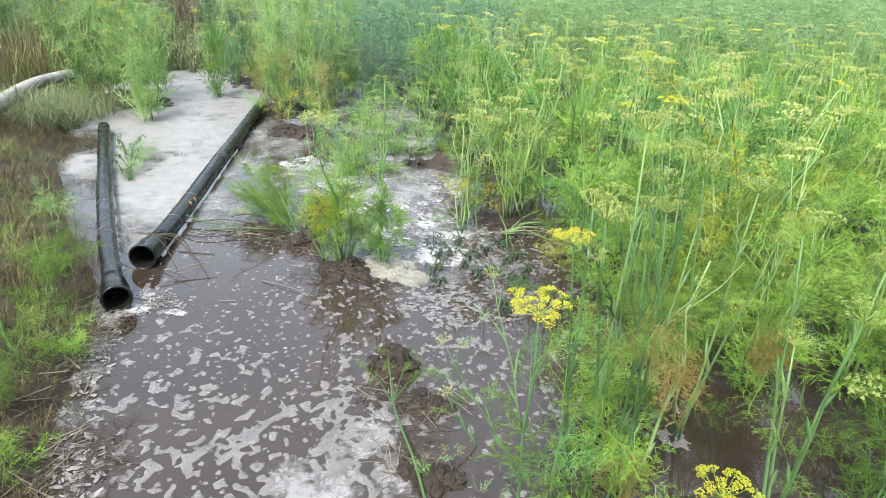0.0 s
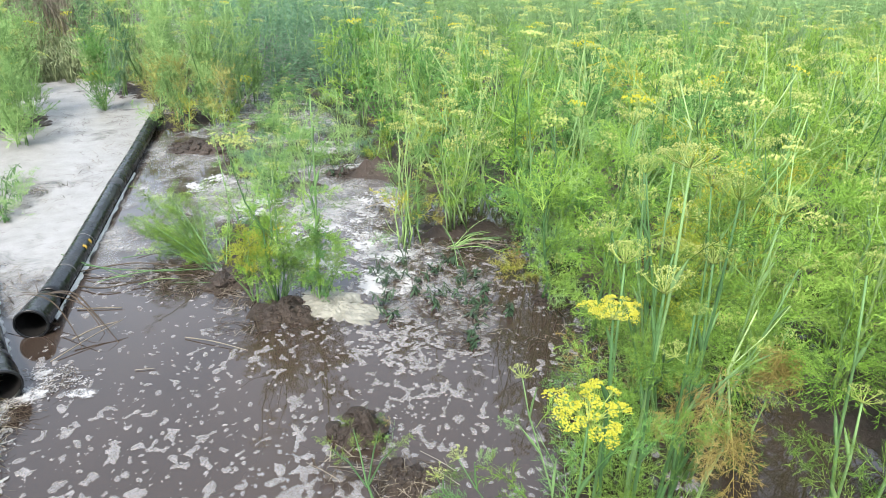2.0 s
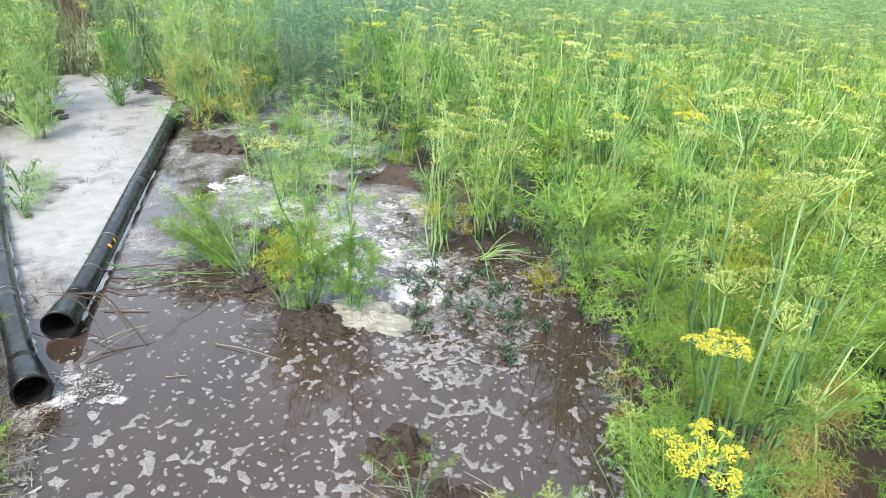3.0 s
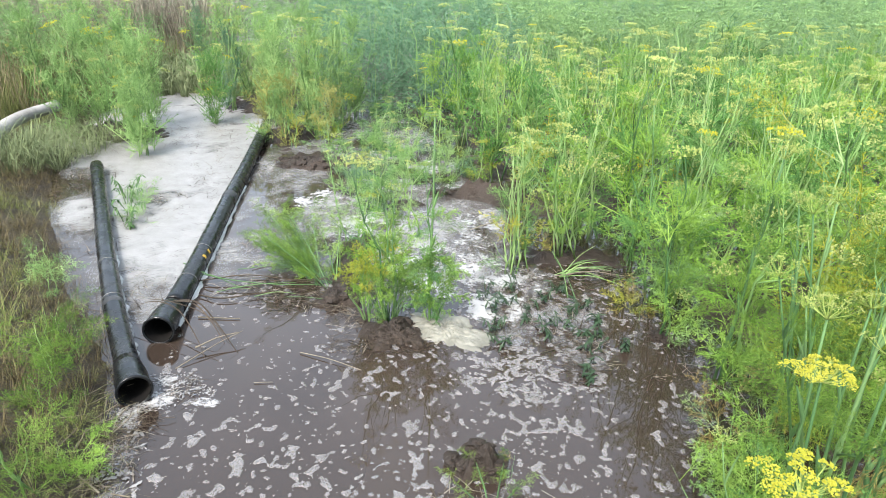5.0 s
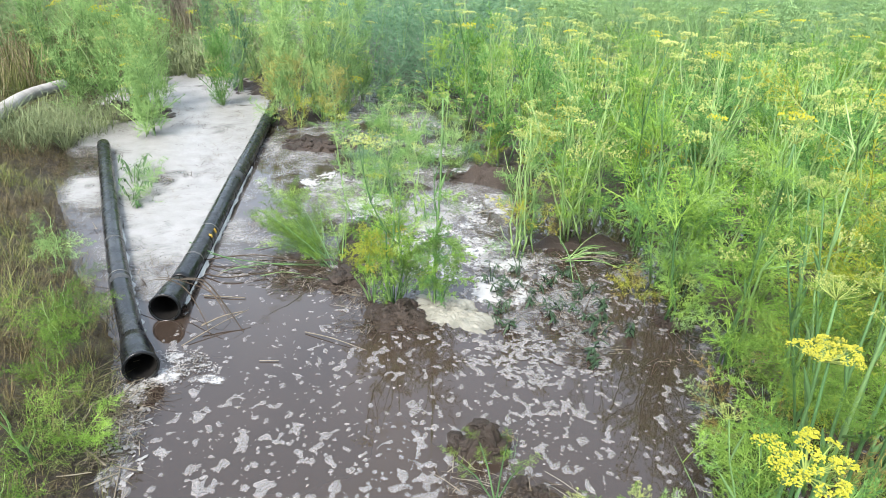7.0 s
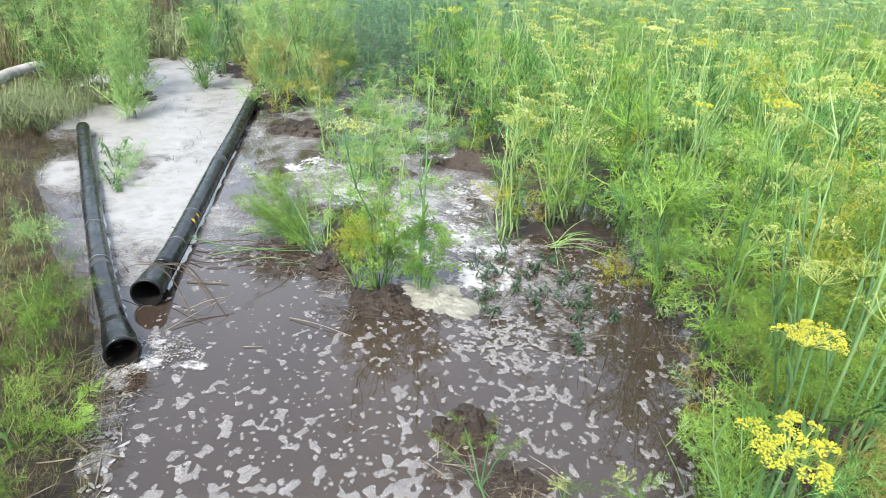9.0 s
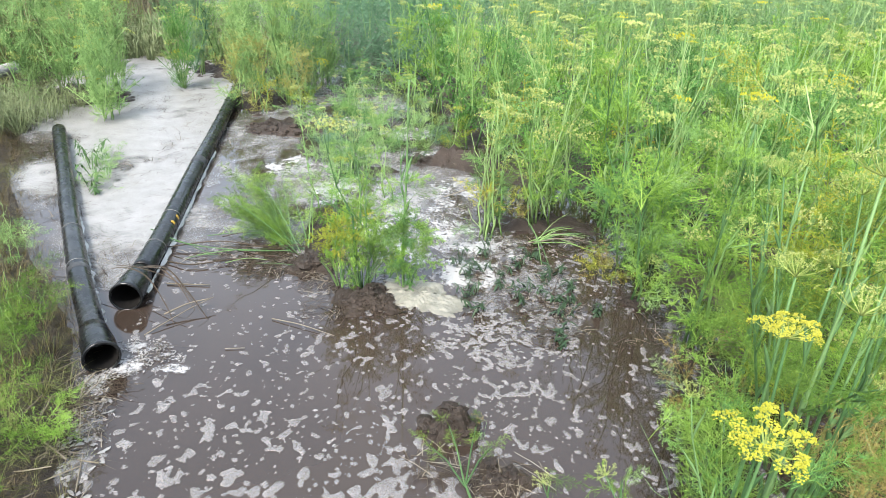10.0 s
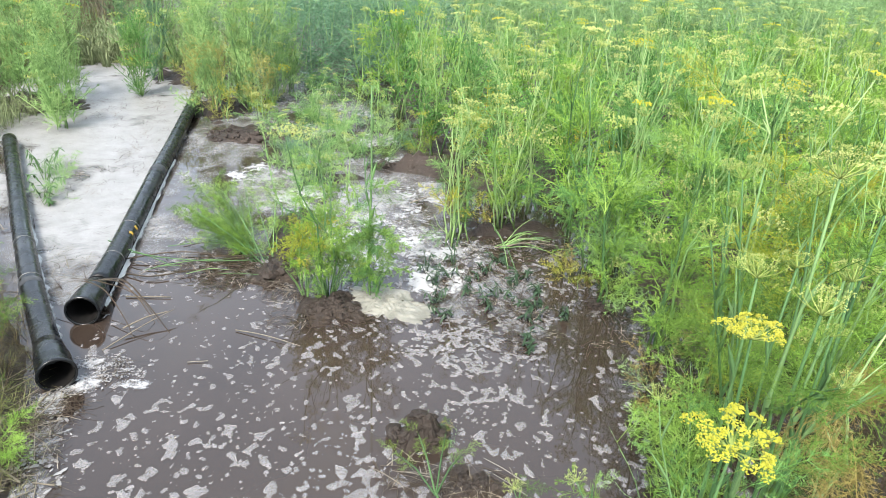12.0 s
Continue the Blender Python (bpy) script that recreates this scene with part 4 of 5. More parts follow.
def grow_field():
    """The stand at the right, plant by plant near the pool."""
    rng = random.Random(77)
    spots = [(0.47, 1.02), (0.62, 1.25), (0.8, 1.2), (0.72, 1.62), (0.98, 1.45), (0.82, 2.74), (0.18, 3.52), (0.45, 3.68)]
    count = 0
    tries = 0
    while tries < 14000 and count < 210:
        tries += 1
        y = rng.uniform(0.9, 8.0)
        x = rng.uniform(-1.9, 6.5)
        edge = lerp_line(RIGHT_EDGE, y)
        if x < edge + (0.26 if y < 3.0 else 0.14) or x > 1.0 * y + 0.6 or (y < 1.38 and x < 1.45) or ((x - 1.25) / 0.52) ** 2 + ((y - 1.54) / 0.44) ** 2 < 1:
            continue
        gap = 0.20 + 0.030 * y
        if any((x - a) ** 2 + (y - b) ** 2 < gap * gap for a, b in spots):
            continue
        spots.append((x, y))
        count += 1
        shade = rng.random() + 0.6 * noise.noise((x * 0.6, y * 0.6, 5.5))
        leaf = "lime" if shade > 0.45 else "green"
        # Near the pool, darker leaf colours stand in for shade between plants.
        if y < 2.2 and x < 2.4:
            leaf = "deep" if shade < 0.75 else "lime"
        elif y < 3.6 and x < 2.8:
            leaf = "green" if shade < 0.40 else "lime"
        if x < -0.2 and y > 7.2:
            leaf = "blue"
        odd = "yellow" if rng.random() < 0.07 else ""
        if y < 2.6 and x < 2.0:
            fennel(x, y, rng.uniform(0.95, 1.18), 1000 + count, leaf, 3, 5 if y < 1.7 else 10, 3, 3, 0.12, 0.11, 1.0, odd, "", "", 1 if y < 1.7 else 2)
        else:
            fennel(x, y, rng.uniform(0.98, 1.24), 1000 + count, leaf, 3, 0, 0, 3, 0.06, 0.11, 1.0, odd, "", "", 5 if y < 5.2 else 4, 0.08, count % 2 == 0)


grow_field()
for k, (x, y, h) in enumerate([(1.03, 2.46, 1.12), (0.99, 3.12, 1.2), (1.43, 1.95, 1.02), (0.66, 3.95, 1.15)]):
    fennel(x, y, h, 1500 + k, "lime" if y < 3 else "green", 2, 4, 3, 3, 0.2, 0.05, 0.9, "", "pale", "tall pale-stalked fennel with broad flat umbels", 3)


# ---- far stand, bank grass and reeds (uncountable) ----


def scatter(name, templates, spots, material, label, category):
    """Joins many turned and scaled copies of a few template geometries into one mesh. spots: x, y, z, turn, scale, which."""
    verts, faces, n = [], [], 0
    for x, y, z, turn, size, which in spots:
        v, f = templates[which]
        c, s = math.cos(turn) * size, math.sin(turn) * size
        w = np.empty_like(v)
        w[:, 0] = x + v[:, 0] * c - v[:, 1] * s
        w[:, 1] = y + v[:, 0] * s + v[:, 1] * c
        w[:, 2] = z + v[:, 2] * size
        verts.append(w)
        faces.append(f + n)
        n += len(v)
    v, f = np.concatenate(verts), np.concatenate(faces)
    me = bpy.data.meshes.new(name)
    me.vertices.add(len(v))
    me.vertices.foreach_set("co", v.astype(np.float32).ravel())
    me.loops.add(f.size)
    me.loops.foreach_set("vertex_index", f.astype(np.int32).ravel())
    me.polygons.add(len(f))
    me.polygons.foreach_set("loop_start", np.arange(0, f.size, 3, dtype=np.int32))
    me.materials.append(material)
    me.update(calc_edges=True)
    me.validate()
    return tagged(new(name, me), label, category, kind="stuff")


def as_arrays(g):
    tris = []
    for f in g.f:
        tris += [(f[0], f[i], f[i + 1]) for i in range(1, len(f) - 1)]
    return np.array(g.v, dtype=np.float64), np.array(tris, dtype=np.int64)


def far_leaf(seed, threads=121, width=0.0066):
    """Feathery tiers of leaf threads round a plant, gathered in loose puffs."""
    rng = random.Random(seed)
    g = Geo()
    puffs = [(rng.uniform(0, 6.28), 0.16 * rng.random() ** 0.5, rng.uniform(0.08, 0.85)) for _ in range(11)]
    for k in range(threads):
        a, r, z = puffs[k % 11]
        p = Vector((math.cos(a) * r, math.sin(a) * r, z))
        d = Vector((math.cos(a) * 0.5 + rng.uniform(-0.9, 0.9), math.sin(a) * 0.5 + rng.uniform(-0.9, 0.9), rng.uniform(-0.25, 1.1))).normalized()
        p += Vector((rng.gauss(0, 0.03), rng.gauss(0, 0.03), rng.gauss(0, 0.07)))
        g.thread(p, p + d * rng.uniform(0.08, 0.18), width, rng)
    return as_arrays(g)


def far_top(seed):
    """Pale forked stems with a few flat flower heads."""
    rng = random.Random(seed)
    g = Geo()
    for k in range(4):
        a = rng.uniform(0, 6.28)
        foot = Vector((rng.uniform(-0.15, 0.15), rng.uniform(-0.15, 0.15), 0.30))
        e = foot + Vector((math.cos(a) * rng.uniform(0.02, 0.2), math.sin(a) * rng.uniform(0.02, 0.2), rng.uniform(0.4, 0.8)))
        g.thread(foot, e, 0.009, rng)
        ends = [e]
        for _ in range(2):
            fork = foot.lerp(e, rng.uniform(0.45, 0.8))
            e2 = fork + Vector((rng.uniform(-0.16, 0.16), rng.uniform(-0.16, 0.16), rng.uniform(0.10, 0.24)))
            g.thread(fork, e2, 0.007, rng)
            ends.append(e2)
        for q in ends[:1 + k % 2]:
            size = rng.uniform(0.036, 0.072)
            for i in range(9):
                r = size * math.sqrt((i + 0.4) / 9)
                p = q + Vector((math.cos(i * 2.4) * r, math.sin(i * 2.4) * r, 0.028 + rng.uniform(-0.008, 0.008)))
                g.pip(p, size * rng.uniform(0.12, 0.24))
                if i > 5:
                    g.thread(q, p, 0.004, rng)
    return as_arrays(g)


def far_field():
    rng = random.Random(31)
    green, blue, tops = [], [], []
    for _ in range(3600):
        y = 7.6 + 34 * rng.random() ** 1.8
        x = rng.uniform(-1.9 - 0.25 * (y - 8), 1.05 * y + 2)
        if y < 7.9 and x < 0.9 * y and x > -1.0:
            continue
        z = ground_height(x, y)
        row = (x, y, z, rng.uniform(0, 6.28), rng.uniform(0.85, 1.3) * (1 + 0.012 * (y - 7.6)), rng.randrange(6))
        # Beyond y 10 more plants take the bluish colour, to stand for haze.
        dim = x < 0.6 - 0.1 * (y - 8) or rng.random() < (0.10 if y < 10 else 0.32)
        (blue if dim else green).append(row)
        if rng.random() < (0.15 if dim else 0.7 if y < 13 else 0.4):
            tops.append(row)
    for _ in range(1100):
        y = 7.0 + 26 * rng.random() ** 1.8
        x = rng.uniform(-0.75 * y - 1.5, -2.4 - 0.15 * (y - 8))
        if y < 8.75 and x > -4.7:
            continue
        if -9.0 < x < -4.2 and 9.8 < y < 13.0:
            continue
        z = ground_height(x, y)
        row = (x, y, z, rng.uniform(0, 6.28), rng.uniform(0.75, 1.05), rng.randrange(6))
        green.append(row)
        if rng.random() < 0.25:
            tops.append(row)
    for _ in range(420):
        y = rng.uniform(-7.0, 8.0)
        x = rng.uniform(0.9, 10.0)
        if x < 1.0 * y + 0.8 and y > 0.5 or (y < 0.6 and x < 1.1 + 0.3 * abs(y)):
            continue
        row = (x, y, ground_height(x, y), rng.uniform(0, 6.28), rng.uniform(0.85, 1.15), rng.randrange(6))
        green.append(row)
        if rng.random() < 0.5:
            tops.append(row)
    for _ in range(420):
        y = rng.uniform(27.0, 40.0)
        x = rng.uniform(-0.85 * y, 1.1 * y)
        green.append((x, y, ground_height(x, y), rng.uniform(0, 6.28), rng.uniform(2.5, 3.5), rng.randrange(6)))
    leaves = [far_leaf(500 + i) for i in range(6)]
    heads = [far_top(520 + i) for i in range(6)]
    scatter("far_fennel_leaves", leaves, green, LEAF_FAR_HAZE, "dense stand of green feathery fennel farther off, tinted pale for haze", "fennel field")
    scatter("far_fennel_shade", leaves, blue, LEAF_BLUE, "dense stand of blue-green fennel farther off, part of it tinted for haze", "fennel field")
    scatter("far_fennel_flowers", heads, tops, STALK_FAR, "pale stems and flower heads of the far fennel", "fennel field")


far_field()


def grass_clump(seed, blades=9, height=0.22, width=0.004, lean=0.6):
    rng = random.Random(seed)
    g = Geo()
    for _ in range(blades):
        a = rng.uniform(0, 6.28)
        out = Vector((math.cos(a), math.sin(a), 0))
        h = height * rng.uniform(0.5, 1.1)
        k = lean * rng.uniform(0.2, 1.2)
        p = out * rng.uniform(0, 0.03)
        side = Vector((-out.y, out.x, 0))
        mid = p + out * h * k * 0.35 + Vector((0, 0, h * 0.62))
        tip = p + out * h * k + Vector((0, 0, h * (0.95 - 0.35 * k)))
        g.strip([p, mid], width, width * 0.75, side)
        g.tri(mid - side * width * 0.37, mid + side * width * 0.37, tip)
    return as_arrays(g)


def bank_grass():
    rng = random.Random(41)
    dry, mixed = [], []
    for _ in range(11600):
        y = rng.uniform(-2.6, 8.8)
        if y < 0 and rng.random() > (y + 2.6) / 2.6:
            continue
        d = rng.random() ** 1.3 * (1.6 + 0.25 * max(y, 0)) * (1 + 0.9 * rng.random() ** 3)
        x = lerp_line(LEFT_EDGE, y) - d + 0.05
        z = ground_height(x, y) - 0.005
        n = noise.noise((x * 1.6, y * 1.6, 2.2))
        row = (x, y, z, rng.uniform(0, 6.28), rng.uniform(0.55, 1.15) * min(1.0, 0.45 + d), rng.randrange(6))
        (mixed if n + 0.25 * rng.uniform(-1, 1) > (-0.02 if y < 2.8 else 0.08) else dry).append(row)
    for _ in range(1500):
        x, y = rng.uniform(-6.5, 1.2), rng.uniform(-4.5, 0.35)
        z = ground_height(x, y)
        if z < 0.01:
            continue
        row = (x, y, z - 0.005, rng.uniform(0, 6.28), rng.uniform(0.5, 1.0), rng.randrange(6))
        (mixed if noise.noise((x * 1.1, y * 1.1, 2.2)) > 0.0 else dry).append(row)
    clumps = [grass_clump(600 + i, 10, 0.19 if i % 2 else 0.13, 0.0032, 1.5 if i % 2 else 2.7) for i in range(6)]
    scatter("bank_dry_grass", clumps, dry, GRASS_DRY, "dry straw-brown grass covering the bank", "grass")
    scatter("bank_grass", clumps, mixed, GRASS, "mixed green and dry grass on the bank", "grass")
    tall = [grass_clump(640 + i, 12, 1.25, 0.011, 0.8) for i in range(6)]
    reeds = [(x, y, ground_height(x, y), rng.uniform(0, 6.28), rng.uniform(0.8, 1.25), rng.randrange(6)) for x, y in ((rng.uniform(-8.8, -4.3), rng.uniform(10.6, 12.6)) for _ in range(620))]
    low = [(x, y, ground_height(x, y), rng.uniform(0, 6.28), rng.uniform(0.8, 1.6), rng.randrange(6)) for x, y in ((rng.uniform(-5.0, -2.4), rng.uniform(8.3, 9.9)) for _ in range(420))]
    scatter("low_weeds", [grass_clump(680 + i, 14, 0.28, 0.012, 0.9) for i in range(6)], low, GRASS_GREY, "low grey-green weeds at the end of the channel", "weed")
    scatter("dry_reeds", tall, reeds, REED_GREY, "stand of dead grey-brown reeds behind the channel", "reeds")
    high = [(x, y, ground_height(x, y), rng.uniform(0, 6.28), rng.uniform(0.7, 1.2), rng.randrange(6)) for x, y in ((rng.uniform(-7.5, -4.5), rng.uniform(5.2, 10.5)) for _ in range(520))]
    scatter("bank_tall_grass", [grass_clump(650 + i, 16, 0.62, 0.007, 0.8) for i in range(6)], high[::2], GRASS, "tall mixed green and dry grass on the bank", "grass")
    scatter("bank_tall_dry_grass", [grass_clump(670 + i, 16, 0.66, 0.006, 0.9) for i in range(6)], high[1::2], GRASS_DRY, "tall bleached dry grass on the bank", "grass")
    tuft = [grass_clump(660 + i, 18, 0.36, 0.0045, 1.6) for i in range(6)]
    spots = [(x, y, ground_height(x, y), rng.uniform(0, 6.28), rng.uniform(0.8, 1.2), rng.randrange(6)) for x, y in ((rng.uniform(-4.1, -3.45), rng.uniform(4.6, 6.2)) for _ in range(110))]
    scatter("grass_tuft", tuft, spots, GRASS_GREY, "grey-green drooping grass tuft under the grey pipe", "grass")


bank_grass()

# ---- froth on the water ----


def froth_blob(g, x, y, r, rng, z, long=1.0, way=0.0):
    """A flat rounded fleck of froth, or a bent streak of it where long is above 1, with a slightly raised middle."""
    steps = 6
    half = r * long
    turn = rng.uniform(-0.9, 0.9)
    spine, a = [], way
    p = Vector((x - math.cos(way) * half, y - math.sin(way) * half, 0))
    done = 0.0
    for k in range(steps + 1):
        t = 0.5 - 0.5 * math.cos(math.pi * k / steps)
        p += Vector((math.cos(a), math.sin(a), 0)) * 2 * half * (t - done)
        a = way + turn * t
        done = t
        spine.append((p.copy(), a))
    start = len(g.v)
    wob = rng.uniform(0, 6.28)
    for k, (q, a) in enumerate(spine):
        t = 0.5 - 0.5 * math.cos(math.pi * k / steps)
        w = r * math.sqrt(max(0.003, 1 - (2 * t - 1) ** 2)) * (1 + 0.24 * math.sin(4 * t * (1 + long) + wob) + 0.12 * math.sin(11 * t + 2 * wob))
        n = Vector((-math.sin(a), math.cos(a), 0)) * w
        for s, h in ((-1, 0), (0, 0.001), (1, 0)):
            c = q + n * s * (1.0 if s else 0)
            g.v.append((c.x, c.y, z + h))
    for k in range(steps):
        for i in range(2):
            b = start + 3 * k + i
            g.f.append((b, b + 1, b + 4, b + 3))


STREAM = [(-0.35, 2.02, 0.03, 0.05), (-0.30, 1.90, 0.05, 0.07), (-0.34, 1.77, 0.045, 0.07), (-0.27, 1.64, 0.06, 0.08), (-0.29, 1.50, 0.07, 0.08), (-0.17, 1.40, 0.10, 0.09), (-0.15, 1.24, 0.14, 0.12), (-0.24, 1.10, 0.18, 0.12)]


def near_spot(x, y, cx, cy, rx, ry):
    return max(0.0, 1 - ((x - cx) / rx) ** 2 - ((y - cy) / ry) ** 2)


def froth_amount(x, y):
    """How thickly froth has gathered at a place on the pool, about 0 to 1."""
    d = 0.30 + 0.30 * max(0.0, 1 - abs(y - 1.45) / 0.75)
    d += 0.20 * near_spot(x, y, -0.75, 1.35, 0.6, 0.6) + 0.34 * near_spot(x, y, 0.16, 2.46, 0.40, 0.26) + 0.42 * near_spot(x, y, 0.35, 3.15, 0.42, 0.5)
    d += 0.08 * near_spot(x, y, -0.25, 1.15, 0.6, 0.35) + 0.15 * near_spot(x, y, -0.05, 2.05, 0.5, 0.3)
    d -= 0.25 * near_spot(x, y, -0.95, 2.55, 0.5, 0.45) + 0.22 * near_spot(x, y, 0.62, 2.1, 0.4, 0.6) + 0.26 * near_spot(x, y, 0.42, 1.45, 0.48, 0.65)
    for cx, cy, rx, ry in STREAM:
        d += 0.55 * near_spot(x, y, cx, cy, rx * 1.6, ry * 1.5)
    return d - 1.6 * max(0.0, 0.92 - y) + 0.30 * noise.noise((x * 1.9, y * 1.9, 7.7))


def froth_flecks():
    """Flat rounded islets of froth, cut out of a smooth field along its level line, and many small bubbles between."""
    step, x0, y0 = 0.0072, -1.5, 0.62
    nx, ny = int(2.6 / step), int(3.5 / step)
    field = np.full((ny, nx), -1.0)
    for j in range(ny):
        y = y0 + j * step
        lo, hi = lerp_line(LEFT_EDGE, y) + 0.03, lerp_line(RIGHT_EDGE, y) - 0.02
        for i in range(nx):
            x = x0 + i * step
            if (lo < x < hi) or near_spot(x, y, 1.2, 1.6, 0.3, 0.22) > 0:
                wx, wy = x + 0.022 * noise.noise((x * 9, y * 9, 1.3)), y + 0.022 * noise.noise((x * 9, y * 9, 6.1))
                n = noise.noise((wx * 29, wy * 25, 2.7)) + 0.36 * noise.noise((wx * 52, wy * 47, 8.4))
                field[j, i] = n - 0.52 + 0.50 * froth_amount(x, y)
    g, ids = Geo(), {}

    def corner(j, i):
        if (j, i) not in ids:
            ids[j, i] = len(g.v)
            g.v.append((x0 + i * step, y0 + j * step, 0.0028))
        return ids[j, i]

    def crossing(a, b):
        key = (a, b) if a < b else (b, a)
        if key not in ids:
            (j0, i0), (j1, i1) = key
            t = field[key[0]] / (field[key[0]] - field[key[1]])
            ids[key] = len(g.v)
            g.v.append((x0 + (i0 + (i1 - i0) * t) * step, y0 + (j0 + (j1 - j0) * t) * step, 0.0012))
        return ids[key]

    for j, i in zip(*np.nonzero(np.maximum(np.maximum(field[:-1, :-1], field[1:, :-1]), np.maximum(field[:-1, 1:], field[1:, 1:])) > 0)):
        j, i = int(j), int(i)
        ring = [(j, i), (j, i + 1), (j + 1, i + 1), (j + 1, i)]
        poly = []
        for a, b in zip(ring, ring[1:] + ring[:1]):
            if field[a] > 0:
                poly.append(corner(*a))
            if (field[a] > 0) != (field[b] > 0):
                poly.append(crossing(a, b))
        if len(poly) > 2:
            g.f.append(tuple(poly))
    root = list(range(len(g.v)))

    def find(a):
        while root[a] != a:
            root[a] = root[root[a]]
            a = root[a]
        return a

    for f in g.f:
        for a in f[1:]:
            root[find(a)] = find(f[0])
    islets = {}
    for f in g.f:
        islets.setdefault(find(f[0]), []).append(f)
    rest = Geo()
    for rank, faces in enumerate(sorted(islets.values(), key=len, reverse=True)):
        own = rest if rank >= 280 or len(faces) < 12 else Geo()
        names = {a: len(own.v) + k for k, a in enumerate(sorted({a for f in faces for a in f}))}
        own.v += [g.v[a] for a in names]
        own.f += [tuple(names[a] for a in f) for f in faces]
        if own is not rest:
            part("froth_fleck", own.mesh("froth_fleck", FOAM, True), water)
    g = rest
    tagged(new("froth_flecks", g.mesh("froth_flecks", FOAM, True)), "small rounded flecks of pale froth drifting on the brown water", "froth", kind="stuff")
    rng = random.Random(51)
    g = Geo()
    made = 0
    while made < 2600:
        y, x = rng.uniform(0.7, 3.9), rng.uniform(-1.5, 1.0)
        if x < lerp_line(LEFT_EDGE, y) + 0.03 or x > lerp_line(RIGHT_EDGE, y) - 0.02 or rng.random() > froth_amount(x, y) + 0.15:
            continue
        made += 1
        froth_blob(g, x, y, 0.0018 + 0.0085 * rng.random() ** 2.4, rng, 0.0015, rng.uniform(1.0, 1.7), rng.uniform(-1.5, 1.5))
    tagged(new("froth_bubbles", g.mesh("froth_bubbles", FOAM, True)), "small bubbles of pale froth scattered over the brown water", "froth", kind="stuff")


def froth_patch(name, label, spots, material, count, size, seed, z=0.004, long=1.6):
    """A broken patch of froth: many overlapping flecks round the given spots (x, y, radius x, radius y)."""
    rng = random.Random(seed)
    g = Geo()
    for _ in range(count):
        cx, cy, rx, ry = rng.choice(spots)
        a, q = rng.uniform(0, 6.28), math.sqrt(rng.random())
        froth_blob(g, cx + math.cos(a) * q * rx, cy + math.sin(a) * q * ry, size * rng.uniform(0.3, 1.2), rng, z + 0.003 * rng.random(), rng.uniform(1.0, long), rng.uniform(0, 3.1))
    tagged(new(name, g.mesh(name, material, True)), label, "froth", kind="stuff")


def froth_film(name, label, spots, material, step=0.014):
    """A lacy film of froth lying on the water round the given spots (x, y, radius x, radius y), thinning out at its rim."""
    g = Geo()
    idx, thick = {}, []
    x0, x1 = min(a[0] - 1.3 * a[2] for a in spots), max(a[0] + 1.3 * a[2] for a in spots)
    y0, y1 = min(a[1] - 1.3 * a[3] for a in spots), max(a[1] + 1.3 * a[3] for a in spots)
    for j in range(int((y1 - y0) / step) + 1):
        for i in range(int((x1 - x0) / step) + 1):
            x, y = x0 + i * step, y0 + j * step
            best = max(1 - math.hypot((x - cx) / rx, (y - cy) / ry) for cx, cy, rx, ry in spots)
            depth = min(0.42, 0.10 + 0.7 * best) - 0.05 + 0.26 * noise.noise((x * 7, y * 7, 5.1))
            if depth > 0.0 and best > -0.3:
                idx[i, j] = len(g.v)
                g.v.append((x, y, 0.0035 + 0.001 * noise.noise((x * 20, y * 20, 1.0))))
                thick.append(depth * min(1.0, (best + 0.3) / 0.3))
    for (i, j), a in idx.items():
        if (i + 1, j) in idx and (i + 1, j + 1) in idx and (i, j + 1) in idx:
            g.f.append((a, idx[i + 1, j], idx[i + 1, j + 1], idx[i, j + 1]))
    me = g.mesh(name, material, True)
    me.attributes.new("thickness", "FLOAT", "POINT").data.foreach_set("value", thick)
    tagged(new(name, me), label, "froth", kind="stuff")


froth_flecks()
SPLASH = [(-1.36, 2.28, 0.11, 0.06), (-1.27, 2.21, 0.10, 0.05), (-1.38, 2.14, 0.10, 0.07), (-1.46, 2.05, 0.07, 0.06)]
BANK_LINE = [(-1.40, 1.82, 0.11, 0.13), (-1.34, 1.62, 0.11, 0.13), (-1.24, 1.38, 0.10, 0.13), (-1.13, 1.15, 0.13, 0.14), (-1.03, 1.0, 0.12, 0.12)]
froth_film("froth_splash", "white froth where water pours from the pipe", SPLASH + [(-1.20, 2.14, 0.10, 0.045), (-1.44, 1.96, 0.07, 0.07)], LACE_WHITE, 0.008)
froth_patch("froth_strands", "frothy strands of drowned grass by the pipe mouth", SPLASH, FOAM_WHITE, 520, 0.0027, 61, 0.004, 3.2)
froth_film("froth_edge", "grey-white froth and scum along the bank", BANK_LINE[:3], LACE_THIN)
froth_patch("bank_froth_strands", "frothy strands of drowned grass along the bank", BANK_LINE, FOAM_WHITE, 260, 0.0065, 62, 0.004, 3.6)
froth_film("froth_raft", "raft of white froth among the mud clods", [(0.06, 1.60, 0.10, 0.08), (-0.13, 1.38, 0.17, 0.14), (-0.26, 1.16, 0.24, 0.17), (-0.02, 1.20, 0.12, 0.12)], LACE)
ISLAND_FROTH = [(-0.35, 3.25, 0.30, 0.28), (-0.12, 3.5, 0.26, 0.36), (-0.25, 3.9, 0.36, 0.38), (0.05, 3.05, 0.26, 0.26), (-0.02, 4.3, 0.3, 0.3), (0.15, 3.35, 0.26, 0.28), (-0.6, 3.6, 0.3, 0.36), (-0.75, 4.1, 0.46, 0.4), (0.20, 2.76, 0.24, 0.18), (0.38, 2.98, 0.24, 0.24), (0.45, 2.62, 0.2, 0.16)]
